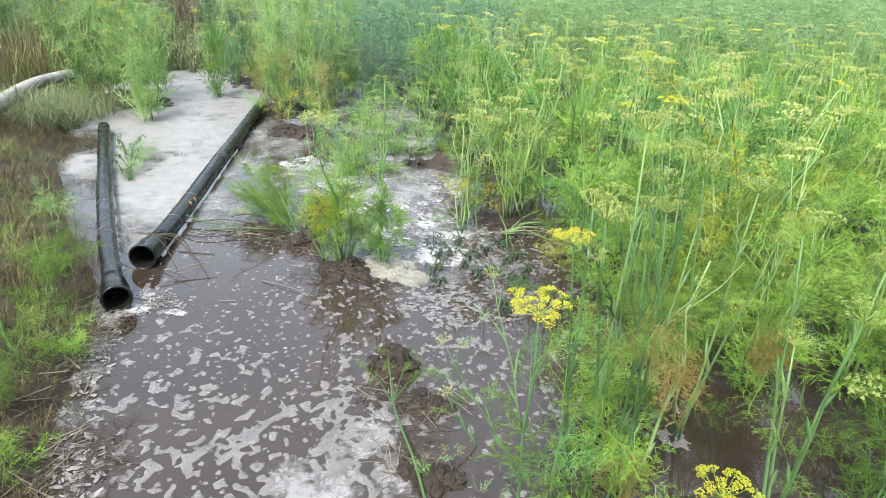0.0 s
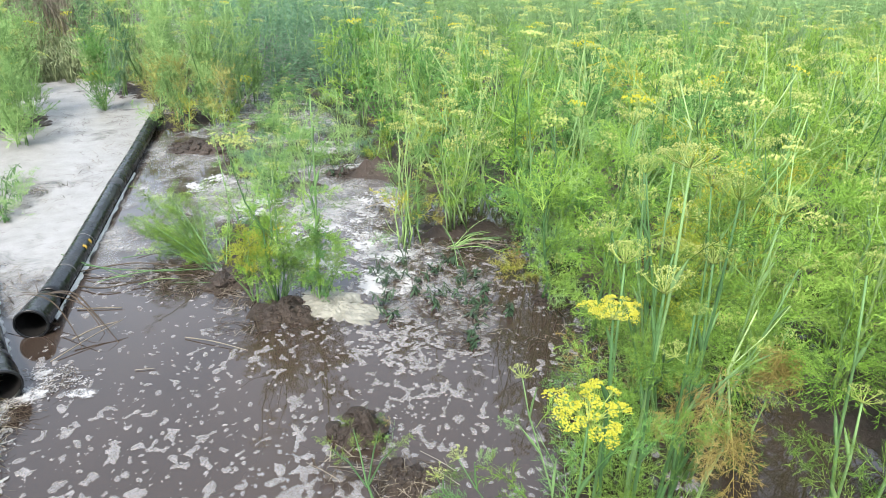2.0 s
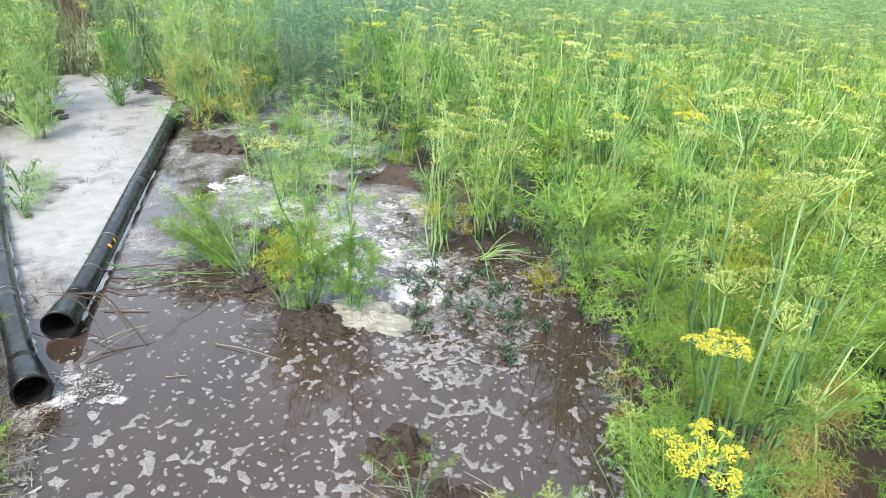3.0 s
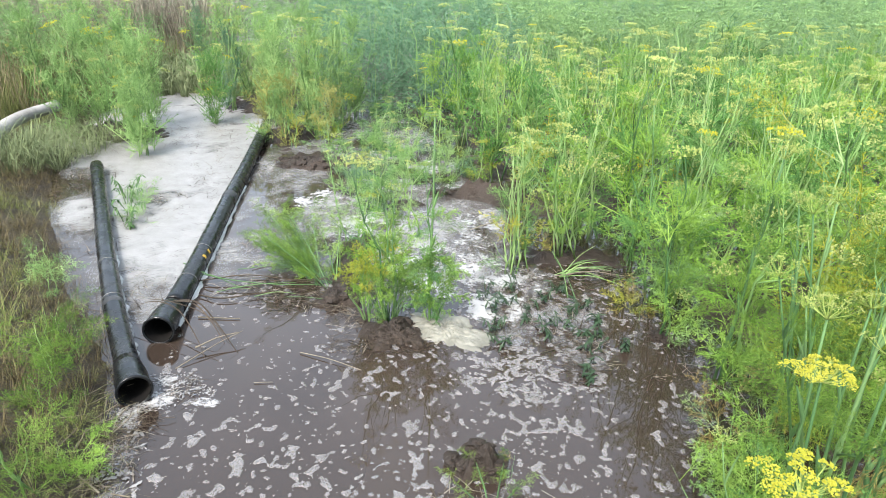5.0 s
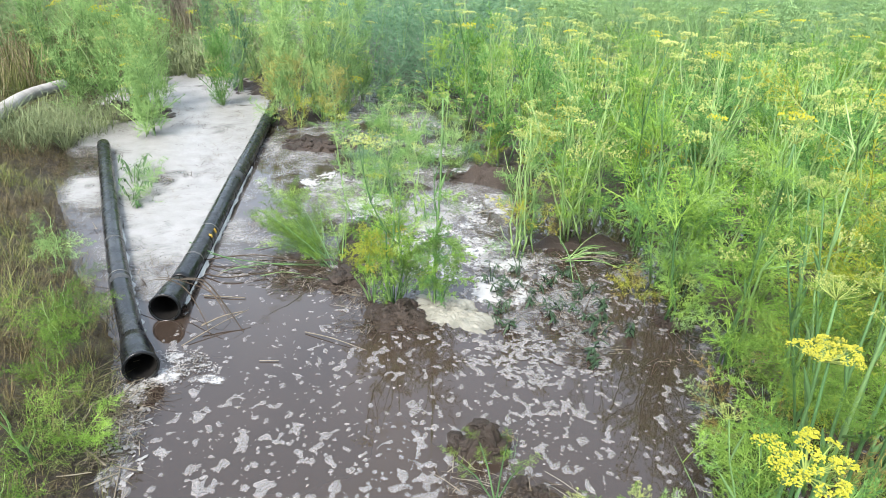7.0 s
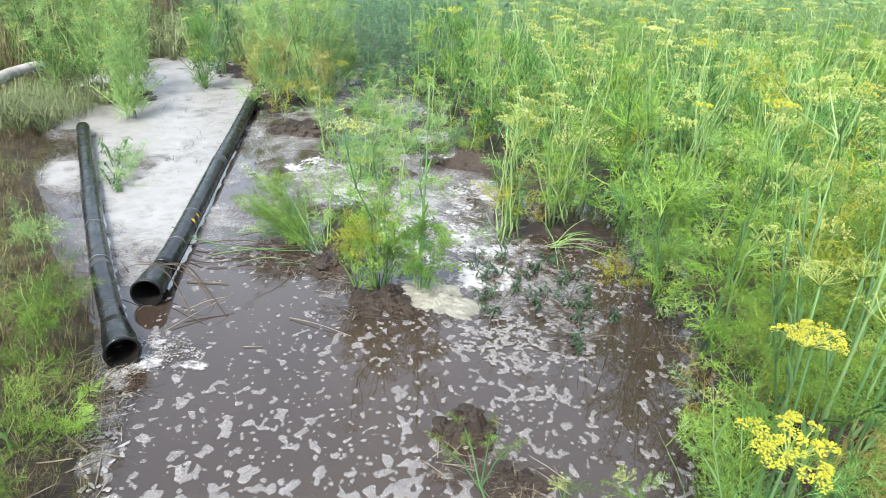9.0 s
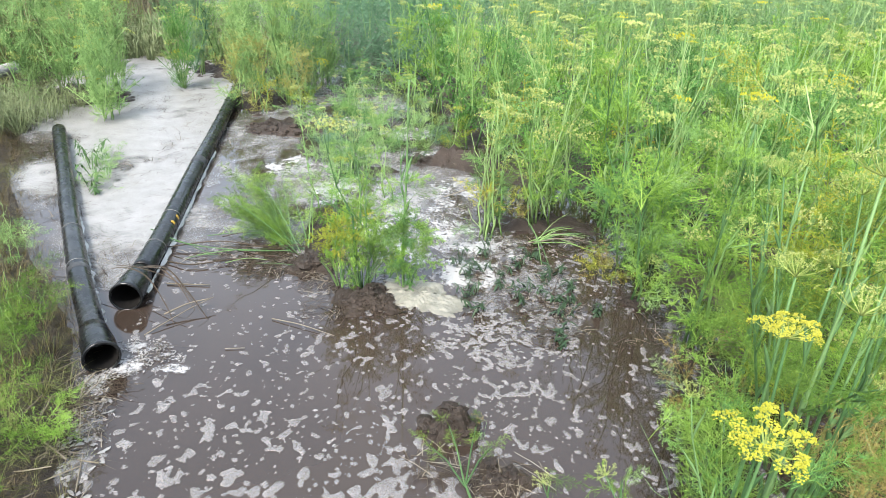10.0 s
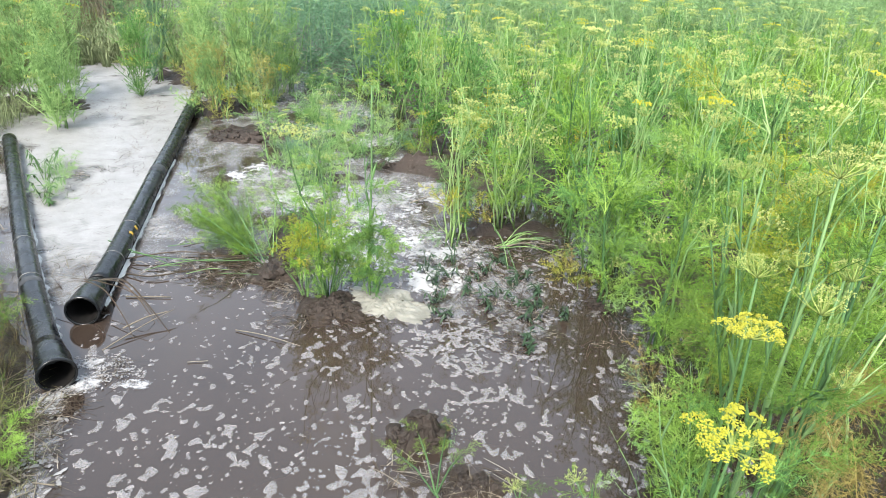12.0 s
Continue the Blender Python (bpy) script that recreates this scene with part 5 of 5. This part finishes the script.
# Besides froth, this film puts sky sheen on the water into its colour.
froth_film("froth_island_sheen", "white froth behind the mud island, partly standing for sky sheen", ISLAND_FROTH[:8], LACE_WHITE, 0.02)
froth_film("froth_far_puddle", "white froth lying among young plants beyond the island", [(-0.75, 5.0, 0.40, 0.30), (-0.40, 5.55, 0.36, 0.30), (-0.9, 5.9, 0.3, 0.3), (-0.15, 5.0, 0.30, 0.14), (-1.2, 4.6, 0.35, 0.3)], LACE_WHITE, 0.03)
# Froth film that also stands for sky sheen round the weeds.
froth_film("froth_sheen_among_weeds", "thin froth round the water weeds, partly standing for sky sheen", ISLAND_FROTH[8:], LACE_THIN)
froth_patch("froth_curds", "curds of white froth round the water weeds", ISLAND_FROTH[:10], FOAM, 420, 0.009, 64, 0.002, 3.5)
froth_patch("froth_drift", "drift of pale froth on open water", [(0.0, 2.42, 0.12, 0.09), (0.22, 2.50, 0.16, 0.11), (0.36, 2.38, 0.12, 0.09), (0.10, 2.28, 0.14, 0.07), (0.42, 2.62, 0.14, 0.10)], FOAM, 150, 0.011, 65, 0.002, 3.4)


def froth_ribbon(line, start, end, side, seed):
    """A ragged bead of froth along the waterline of a pipe."""
    rng = random.Random(seed)
    g = Geo()
    pts = []
    for i in range(start, end):
        for t in (0.0, 0.25, 0.5, 0.75):
            pts.append(line[i].lerp(line[i + 1], t))
    for i, p in enumerate(pts):
        d = (pts[min(i + 1, len(pts) - 1)] - pts[max(i - 1, 0)]).normalized()
        n = Vector((d.y, -d.x, 0)).normalized() * side
        w = max(0.001, 0.011 + 0.024 * noise.noise((i * 0.11, seed, 0.0)) + 0.008 * noise.noise((i * 0.37, seed, 4.0)))
        for k, z in ((0.046, 0.014), (0.046 + w * 0.5, 0.012), (0.046 + w, 0.002)):
            q = p + n * k
            g.v.append((q.x, q.y, z + rng.uniform(-0.001, 0.001)))
    for i in range(len(pts) - 1):
        for k in (0, 1):
            a = 3 * i + k
            g.f.append((a, a + 1, a + 4, a + 3))
    tagged(new("froth_line", g.mesh("froth_line", FOAM_RIM, True)), "line of white froth along the edge of a pipe", "froth", kind="stuff")


froth_ribbon(LINE_B, 14, len(LINE_B) - 3, -1, 3.3)
froth_ribbon(LINE_A, 18, len(LINE_A) - 4, -1, 8.1)


def thick_froth():
    """The thick cream-coloured froth heap at the foot of the slender plant: lobed outline, pitted top."""
    g = Geo()
    rings, n = 26, 120
    for j in range(rings + 1):
        t = j / rings
        for k in range(n):
            a = 6.28319 * k / n
            u, v = math.cos(a), math.sin(a)
            edge = 1 + 0.40 * noise.noise((u * 1.7, v * 1.7, 4.0)) + 0.22 * noise.noise((u * 5, v * 5, 6.0)) + 0.16 * noise.noise((u * 11, v * 11, 2.0))
            x, y = -0.225 + u * t * 0.19 * edge, 2.785 + v * t * 0.165 * edge - 0.08 * u * t
            pits = 0.009 * noise.noise((x * 26, y * 26, 1.0)) + 0.006 * noise.noise((x * 70, y * 70, 3.0)) - 0.008 * max(0.0, noise.noise((x * 45, y * 45, 8.0)))
            g.v.append((x, y, max(0.0005, 0.015 * (1 - t ** 2.4) ** 0.6 + 1.15 * pits * (1 - t ** 4))))
    for j in range(rings):
        for k in range(n):
            k2 = (k + 1) % n
            g.f.append((j * n + k, (j + 1) * n + k, (j + 1) * n + k2, j * n + k2))
    tagged(new("froth_heap", g.mesh("froth_heap", FOAM_CREAM, True)), "thick cream-coloured froth heaped against the fennel stem", "froth", kind="stuff")


def scum_sheet():
    """The pale scum that covers the far channel, thinning out towards its rim."""
    g = Geo()
    idx, thick = {}, []
    step = 0.03
    pipe_b = [(-1.60, 2.72), (-1.79, 3.93), (-1.97, 5.06), (-2.20, 6.45), (-2.5, 7.4), (-3.0, 8.4)]
    pipe_a = [(-1.55, 2.2), (-2.1, 3.18), (-2.56, 3.99), (-3.27, 5.27)]
    for j in range(int(5.9 / step)):
        y = 2.72 + j * step
        left, pipe, right = lerp_line(LEFT_EDGE, y), lerp_line(pipe_b, y), lerp_line(RIGHT_EDGE, y)
        other = lerp_line(pipe_a, y)
        for i in range(int(4.8 / step)):
            x = -4.6 + i * step
            n = noise.noise((x * 2.3, y * 1.6, 8.8)) + 0.5 * noise.noise((x * 8, y * 6, 2.8))
            if x < pipe:
                depth = min(1.0, (x - left - 0.02) / 0.30 + 0.4 * n, 0.30 + (y - 2.9) * 0.35, 0.72 + 0.45 * n)
                if x < other and y < 5.2:
                    depth = min(depth, 0.30 + 0.6 * n)
            else:
                # Right of the pipe the thin film also stands for sky sheen.
                depth = min(0.30, 0.20 + 0.40 * n, (right - x) / 0.4, (y - 3.2) / 0.8)
            if depth > 0:
                idx[i, j] = len(g.v)
                g.v.append((x, y, 0.005 + 0.001 * n))
                thick.append(depth)
    for (i, j), a in idx.items():
        if (i + 1, j) in idx and (i + 1, j + 1) in idx and (i, j + 1) in idx:
            g.f.append((a, idx[i + 1, j], idx[i + 1, j + 1], idx[i, j + 1]))
    me = g.mesh("scum", SCUM, True)
    me.attributes.new("thickness", "FLOAT", "POINT").data.foreach_set("value", thick)
    tagged(new("scum", me), "pale scum covering the still water of the channel, partly standing for sky sheen", "froth", kind="stuff")


thick_froth()
scum_sheet()

# ---- litter on the water ----


def litter_template(seed, count=6, turn=3.14):
    rng = random.Random(seed)
    g = Geo()
    for _ in range(count):
        a = rng.uniform(-turn, turn)
        c = Vector((rng.uniform(-0.06, 0.06), rng.uniform(-0.06, 0.06), rng.uniform(0.004, 0.012)))
        d = Vector((math.cos(a), math.sin(a), rng.uniform(-0.02, 0.15))) * rng.uniform(0.015, 0.06)
        side = Vector((-math.sin(a), math.cos(a), 0))
        w = rng.uniform(0.0015, 0.004)
        g.strip([c - d, c + Vector((0, 0, 0.004)), c + d], w, w * 0.5, side)
    return as_arrays(g)


def water_litter():
    rng = random.Random(91)
    plates = [litter_template(900 + i) for i in range(6)] + [litter_template(920 + i, 2, 0.35) for i in range(3)]
    wet, pale = [], []
    areas = [(-1.95, 2.9, 0.20, 0.35, 60), (-2.55, 3.75, 0.22, 0.4, 60), (-3.2, 4.7, 0.3, 0.5, 60), (-3.7, 5.7, 0.35, 0.5, 50), (-1.15, 3.1, 0.35, 0.14, 34), (-1.3, 3.9, 0.3, 0.3, 24), (-2.9, 6.4, 0.5, 0.6, 50), (-2.2, 4.6, 0.25, 0.7, 26),
             (0.30, 2.9, 0.30, 0.25, 34), (0.5, 3.4, 0.3, 0.15, 40), (0.05, 3.8, 0.25, 0.4, 40), (-0.8, 5.3, 0.6, 0.5, 70), (-1.2, 6.5, 0.5, 0.6, 60), (-1.42, 1.85, 0.10, 0.25, 70), (-1.1, 1.1, 0.2, 0.25, 60), (-1.4, 2.2, 0.12, 0.10, 10), (-0.55, 2.62, 0.25, 0.08, 24), (0.85, 2.5, 0.2, 0.3, 12), (-0.1, 4.75, 0.4, 0.15, 40), (-0.92, 3.02, 0.30, 0.10, 44), (-0.72, 2.88, 0.10, 0.10, 30), (0.07, 1.60, 0.10, 0.07, 34), (0.05, 1.32, 0.12, 0.12, 30), (-0.14, 1.66, 0.06, 0.06, 14), (-2.3, 5.2, 0.5, 0.9, 40), (0.45, 2.5, 0.12, 0.2, 18)]
    for cx, cy, rx, ry, count in areas:
        for _ in range(count):
            a, q = rng.uniform(0, 6.28), math.sqrt(rng.random())
            x, y = cx + math.cos(a) * q * rx, cy + math.sin(a) * q * ry
            row = (x, y, max(0.004, ground_height(x, y)), rng.uniform(0, 6.28), rng.uniform(0.6, 1.3), rng.randrange(6))
            if math.hypot(x + 1.50, y - 2.18) < 0.15:
                continue
            (wet if rng.random() < 0.75 else pale).append(row)
    for _ in range(260):
        y = rng.uniform(3.1, 8.3)
        x = rng.uniform(lerp_line(LEFT_EDGE, y) + 0.1, lerp_line([(-1.7, 3.1), (-2.2, 6.4), (-3.0, 8.4)], y))
        wet.append((x, y, 0.006, rng.gauss(0.0, 0.5), rng.uniform(0.35, 0.9), rng.randrange(6, 9)))
    scatter("wet_litter", plates, wet, REED_DARK, "dark rotting plant litter floating on the water", "litter")
    scatter("straw_litter", plates, pale, STRAW, "bleached straw litter floating on the water", "litter")


water_litter()

# ---- water weeds, twigs and straws ----


def leaf_blade(g, at, way, length, width, rng):
    side = way.cross(Vector((rng.uniform(-0.3, 0.3), rng.uniform(-0.3, 0.3), 1))).normalized()
    drop = Vector((0, 0, -0.25 * length))
    pts = [at, at + way * length * 0.35 + side * width / 2, at + way * length * 0.35 - side * width / 2, at + way * length * 0.7 + side * width * 0.4 + drop * 0.4, at + way * length * 0.7 - side * width * 0.4 + drop * 0.4, at + way * length + drop]
    n = len(g.v)
    g.v += [tuple(p) for p in pts]
    g.f += [(n, n + 1, n + 2), (n + 1, n + 3, n + 4, n + 2), (n + 3, n + 5, n + 4)]


def water_weed(x, y, height, seed, leaves=21, size=0.054, fresh=False):
    rng = random.Random(seed)
    z = max(-0.03, ground_height(x, y))
    base = thing("water_weed", (x, y, z), "green leafy weed standing in the scum beside a pipe" if fresh else "small dark leafy weed standing in the muddy water", "weed", "water weeds")
    green = WEED_GREEN if fresh else WEED
    for k in range(3):
        a = rng.uniform(0, 6.28)
        reach = height * rng.uniform(0.4, 1.1)
        top = Vector((math.cos(a) * reach, math.sin(a) * reach, height * rng.uniform(0.5, 1.0) + 0.03))
        mid = top * 0.5 + Vector((0, 0, height * 0.3))
        g = Geo()
        g.tube([Vector((0, 0, 0)), mid, top], [0.003, 0.0025, 0.0015], 5)
        part("stem", g.mesh("stem", green, True), base)
        for i in range(leaves // 3):
            t = 0.3 + 0.7 * i / (leaves // 3)
            p = mid * (2 * t) if t < 0.5 else mid.lerp(top, 2 * t - 1)
            b = rng.uniform(0, 6.28)
            h = Geo()
            leaf_blade(h, p, Vector((math.cos(b), math.sin(b), rng.uniform(-1.1, 0.35))).normalized(), size * rng.uniform(0.5, 1.25), size * rng.uniform(0.16, 0.30), rng)
            part("leaf", h.mesh("leaf", green), base)


for k, (x, y, h) in enumerate([(0.0, 2.78, 0.16), (0.05, 2.68, 0.12), (0.26, 2.78, 0.14), (0.30, 3.12, 0.10), (0.48, 3.05, 0.14), (0.17, 2.90, 0.10), (0.22, 3.02, 0.08), (0.34, 2.84, 0.13), (0.40, 2.96, 0.10), (0.10, 3.06, 0.10), (0.44, 2.76, 0.08), (0.56, 2.90, 0.10), (0.36, 3.22, 0.12),
                                (0.47, 2.62, 0.10), (0.42, 2.50, 0.09), (0.52, 2.74, 0.12), (0.40, 2.40, 0.07), (0.02, 2.95, 0.14), (0.14, 3.20, 0.16), (-0.02, 3.10, 0.16), (0.62, 2.66, 0.10),
                                (-0.75, 4.65, 0.2), (-0.35, 4.75, 0.18)]):
    water_weed(x, y, h * 0.72, 700 + k, 24, 0.046)
for k, (x, y, h) in enumerate([(-2.44, 4.02, 0.20), (-2.50, 4.20, 0.26), (-2.58, 4.34, 0.28), (-2.66, 4.50, 0.24), (-2.36, 3.95, 0.12)]):
    water_weed(x, y, h * 0.75, 740 + k, 39, 0.048, True)


def stick(name, points, r, material, label, category="straw"):
    g = Geo()
    line = bend(points, 4)
    g.tube(line, [r * (1 - 0.4 * i / len(line)) for i in range(len(line))], 5)
    return tagged(new(name, g.mesh(name, material, True)), label, category)


stick("floating_stick", [(-0.89, 2.52, 0.006), (-0.75, 2.47, 0.012), (-0.59, 2.40, 0.006)], 0.0028, STRAW, "pale peeled stick floating on the water", "stick")
stick("straw", [(-1.40, 2.36, 0.004), (-1.28, 2.52, 0.03), (-1.18, 2.62, 0.05)], 0.0025, STRAW, "dry straw stalk leaning out of the water")
stick("straw", [(-1.36, 2.49, 0.03), (-1.28, 2.56, 0.045), (-1.2, 2.6, 0.05)], 0.004, STRAW, "broken flat straw by the pipe mouth")
stick("straw", [(-1.47, 2.80, 0.006), (-1.26, 2.80, 0.006)], 0.004, STRAW, "short straw floating on the water")
stick("straw", [(-1.03, 2.28, 0.005), (-0.95, 2.29, 0.005)], 0.002, STRAW, "short straw floating on the water")
rng_stems = random.Random(15)
for k in range(15):
    a = -0.45 + 1.35 * k / 15 + rng_stems.uniform(-0.12, 0.12)
    ln = rng_stems.uniform(0.2, 0.42)
    foot = Vector((0.42 + rng_stems.uniform(-0.04, 0.04), 3.42 + rng_stems.uniform(-0.05, 0.05), 0.02))
    tip = foot + Vector((math.cos(a), math.sin(a), rng_stems.uniform(0.0, 0.22))) * ln
    stick("plant_debris", [foot, foot.lerp(tip, 0.5) + Vector((0, 0, 0.03)), tip], rng_stems.uniform(0.002, 0.0032), rng_stems.choice((STALK, STALK_PALE, STRAW)), "broken pale fennel stem lying at the water's edge", "stem")
stick("plant_debris", [(0.43, 3.16, 0.0), (0.41, 3.30, 0.10), (0.36, 3.42, 0.16)], 0.003, STALK, "bent fennel stump sticking out of the water", "stem")
stick("plant_debris", [(0.47, 3.12, 0.0), (0.43, 3.26, 0.08), (0.37, 3.38, 0.14)], 0.0025, STALK, "bent fennel stump sticking out of the water", "stem")
stick("plant_debris", [(-0.1, 4.05, 0.02), (0.05, 4.12, 0.05), (0.25, 4.16, 0.09)], 0.004, STRAW, "broken pale fennel stem lying at the water's edge", "stem")
stick("twig", [(-1.74, 3.30, 0.06), (-1.50, 3.16, 0.05), (-1.20, 3.14, 0.03), (-0.92, 3.10, 0.06)], 0.0035, STALK, "thin green branch lying across the water", "twig")
stick("twig", [(-1.62, 3.16, 0.02), (-1.35, 3.22, 0.04), (-1.12, 3.20, 0.03)], 0.004, REED_DARK, "thin dark twig lying in the water", "twig")
stick("twig", [(-1.55, 3.02, 0.01), (-1.40, 2.98, 0.02), (-1.20, 3.06, 0.02), (-1.0, 3.04, 0.03)], 0.004, REED_DARK, "thin dark twig lying in the water", "twig")

rng_twigs = random.Random(25)
for k in range(14):
    x, y = rng_twigs.uniform(-1.55, -0.75), rng_twigs.uniform(2.95, 3.35)
    a, ln = rng_twigs.uniform(-0.5, 0.4), rng_twigs.uniform(0.15, 0.4)
    d = Vector((math.cos(a), math.sin(a), 0)) * ln / 2
    c = Vector((x, y, rng_twigs.uniform(0.01, 0.035)))
    stick("twig", [c - d, c + Vector((0, rng_twigs.uniform(-0.03, 0.03), 0.012)), c + d + Vector((0, 0, rng_twigs.uniform(-0.01, 0.03)))], rng_twigs.uniform(0.0015, 0.003), rng_twigs.choice((REED_DARK, REED_DARK, STALK)), "thin twig lying in the water beside the island", "twig")


def strap_leaf(points, width, label):
    g = Geo()
    line = bend(points, 6)
    g.strip(line, width, width * 0.3, Vector((0.5, 0.75, 0.3)).normalized())
    return tagged(new("reed_leaf", g.mesh("reed_leaf", REED_DARK)), label, "reed leaf")


strap_leaf([(-1.72, 2.70, 0.05), (-1.60, 2.76, 0.105), (-1.42, 2.70, 0.15), (-1.28, 2.58, 0.10), (-1.17, 2.50, 0.0)], 0.013, "dark wet reed leaf bent over the pipe mouth")
strap_leaf([(-1.60, 2.79, 0.10), (-1.46, 2.74, 0.12), (-1.34, 2.64, 0.09), (-1.26, 2.58, 0.0)], 0.010, "dark wet reed leaf bent over the pipe mouth")
strap_leaf([(-1.80, 2.72, 0.06), (-1.66, 2.73, 0.125), (-1.50, 2.66, 0.13), (-1.36, 2.52, 0.06), (-1.30, 2.44, 0.0)], 0.009, "dark wet reed leaf bent over the pipe mouth")
strap_leaf([(-1.70, 2.80, 0.10), (-1.55, 2.74, 0.12), (-1.36, 2.66, 0.10), (-1.22, 2.54, 0.02)], 0.007, "dark wet reed leaf bent over the pipe mouth")


def bank_straws():
    rng = random.Random(81)
    for k in range(46):
        y = rng.uniform(0.95, 2.35)
        x = lerp_line(LEFT_EDGE, y) + rng.uniform(-0.16, 0.10)
        z = max(0.0, ground_height(x, y)) + 0.008
        a, ln = rng.uniform(0, 3.14), rng.uniform(0.05, 0.18)
        d = Vector((math.cos(a), math.sin(a), 0)) * ln / 2
        c = Vector((x, y, z))
        up = Vector((0, 0, rng.uniform(-0.004, 0.03)))
        stick("straw", [c - d, c + up * 0.4, c + d + up], rng.uniform(0.0015, 0.0035), STRAW, "bleached straw stalk on the muddy bank")


bank_straws()
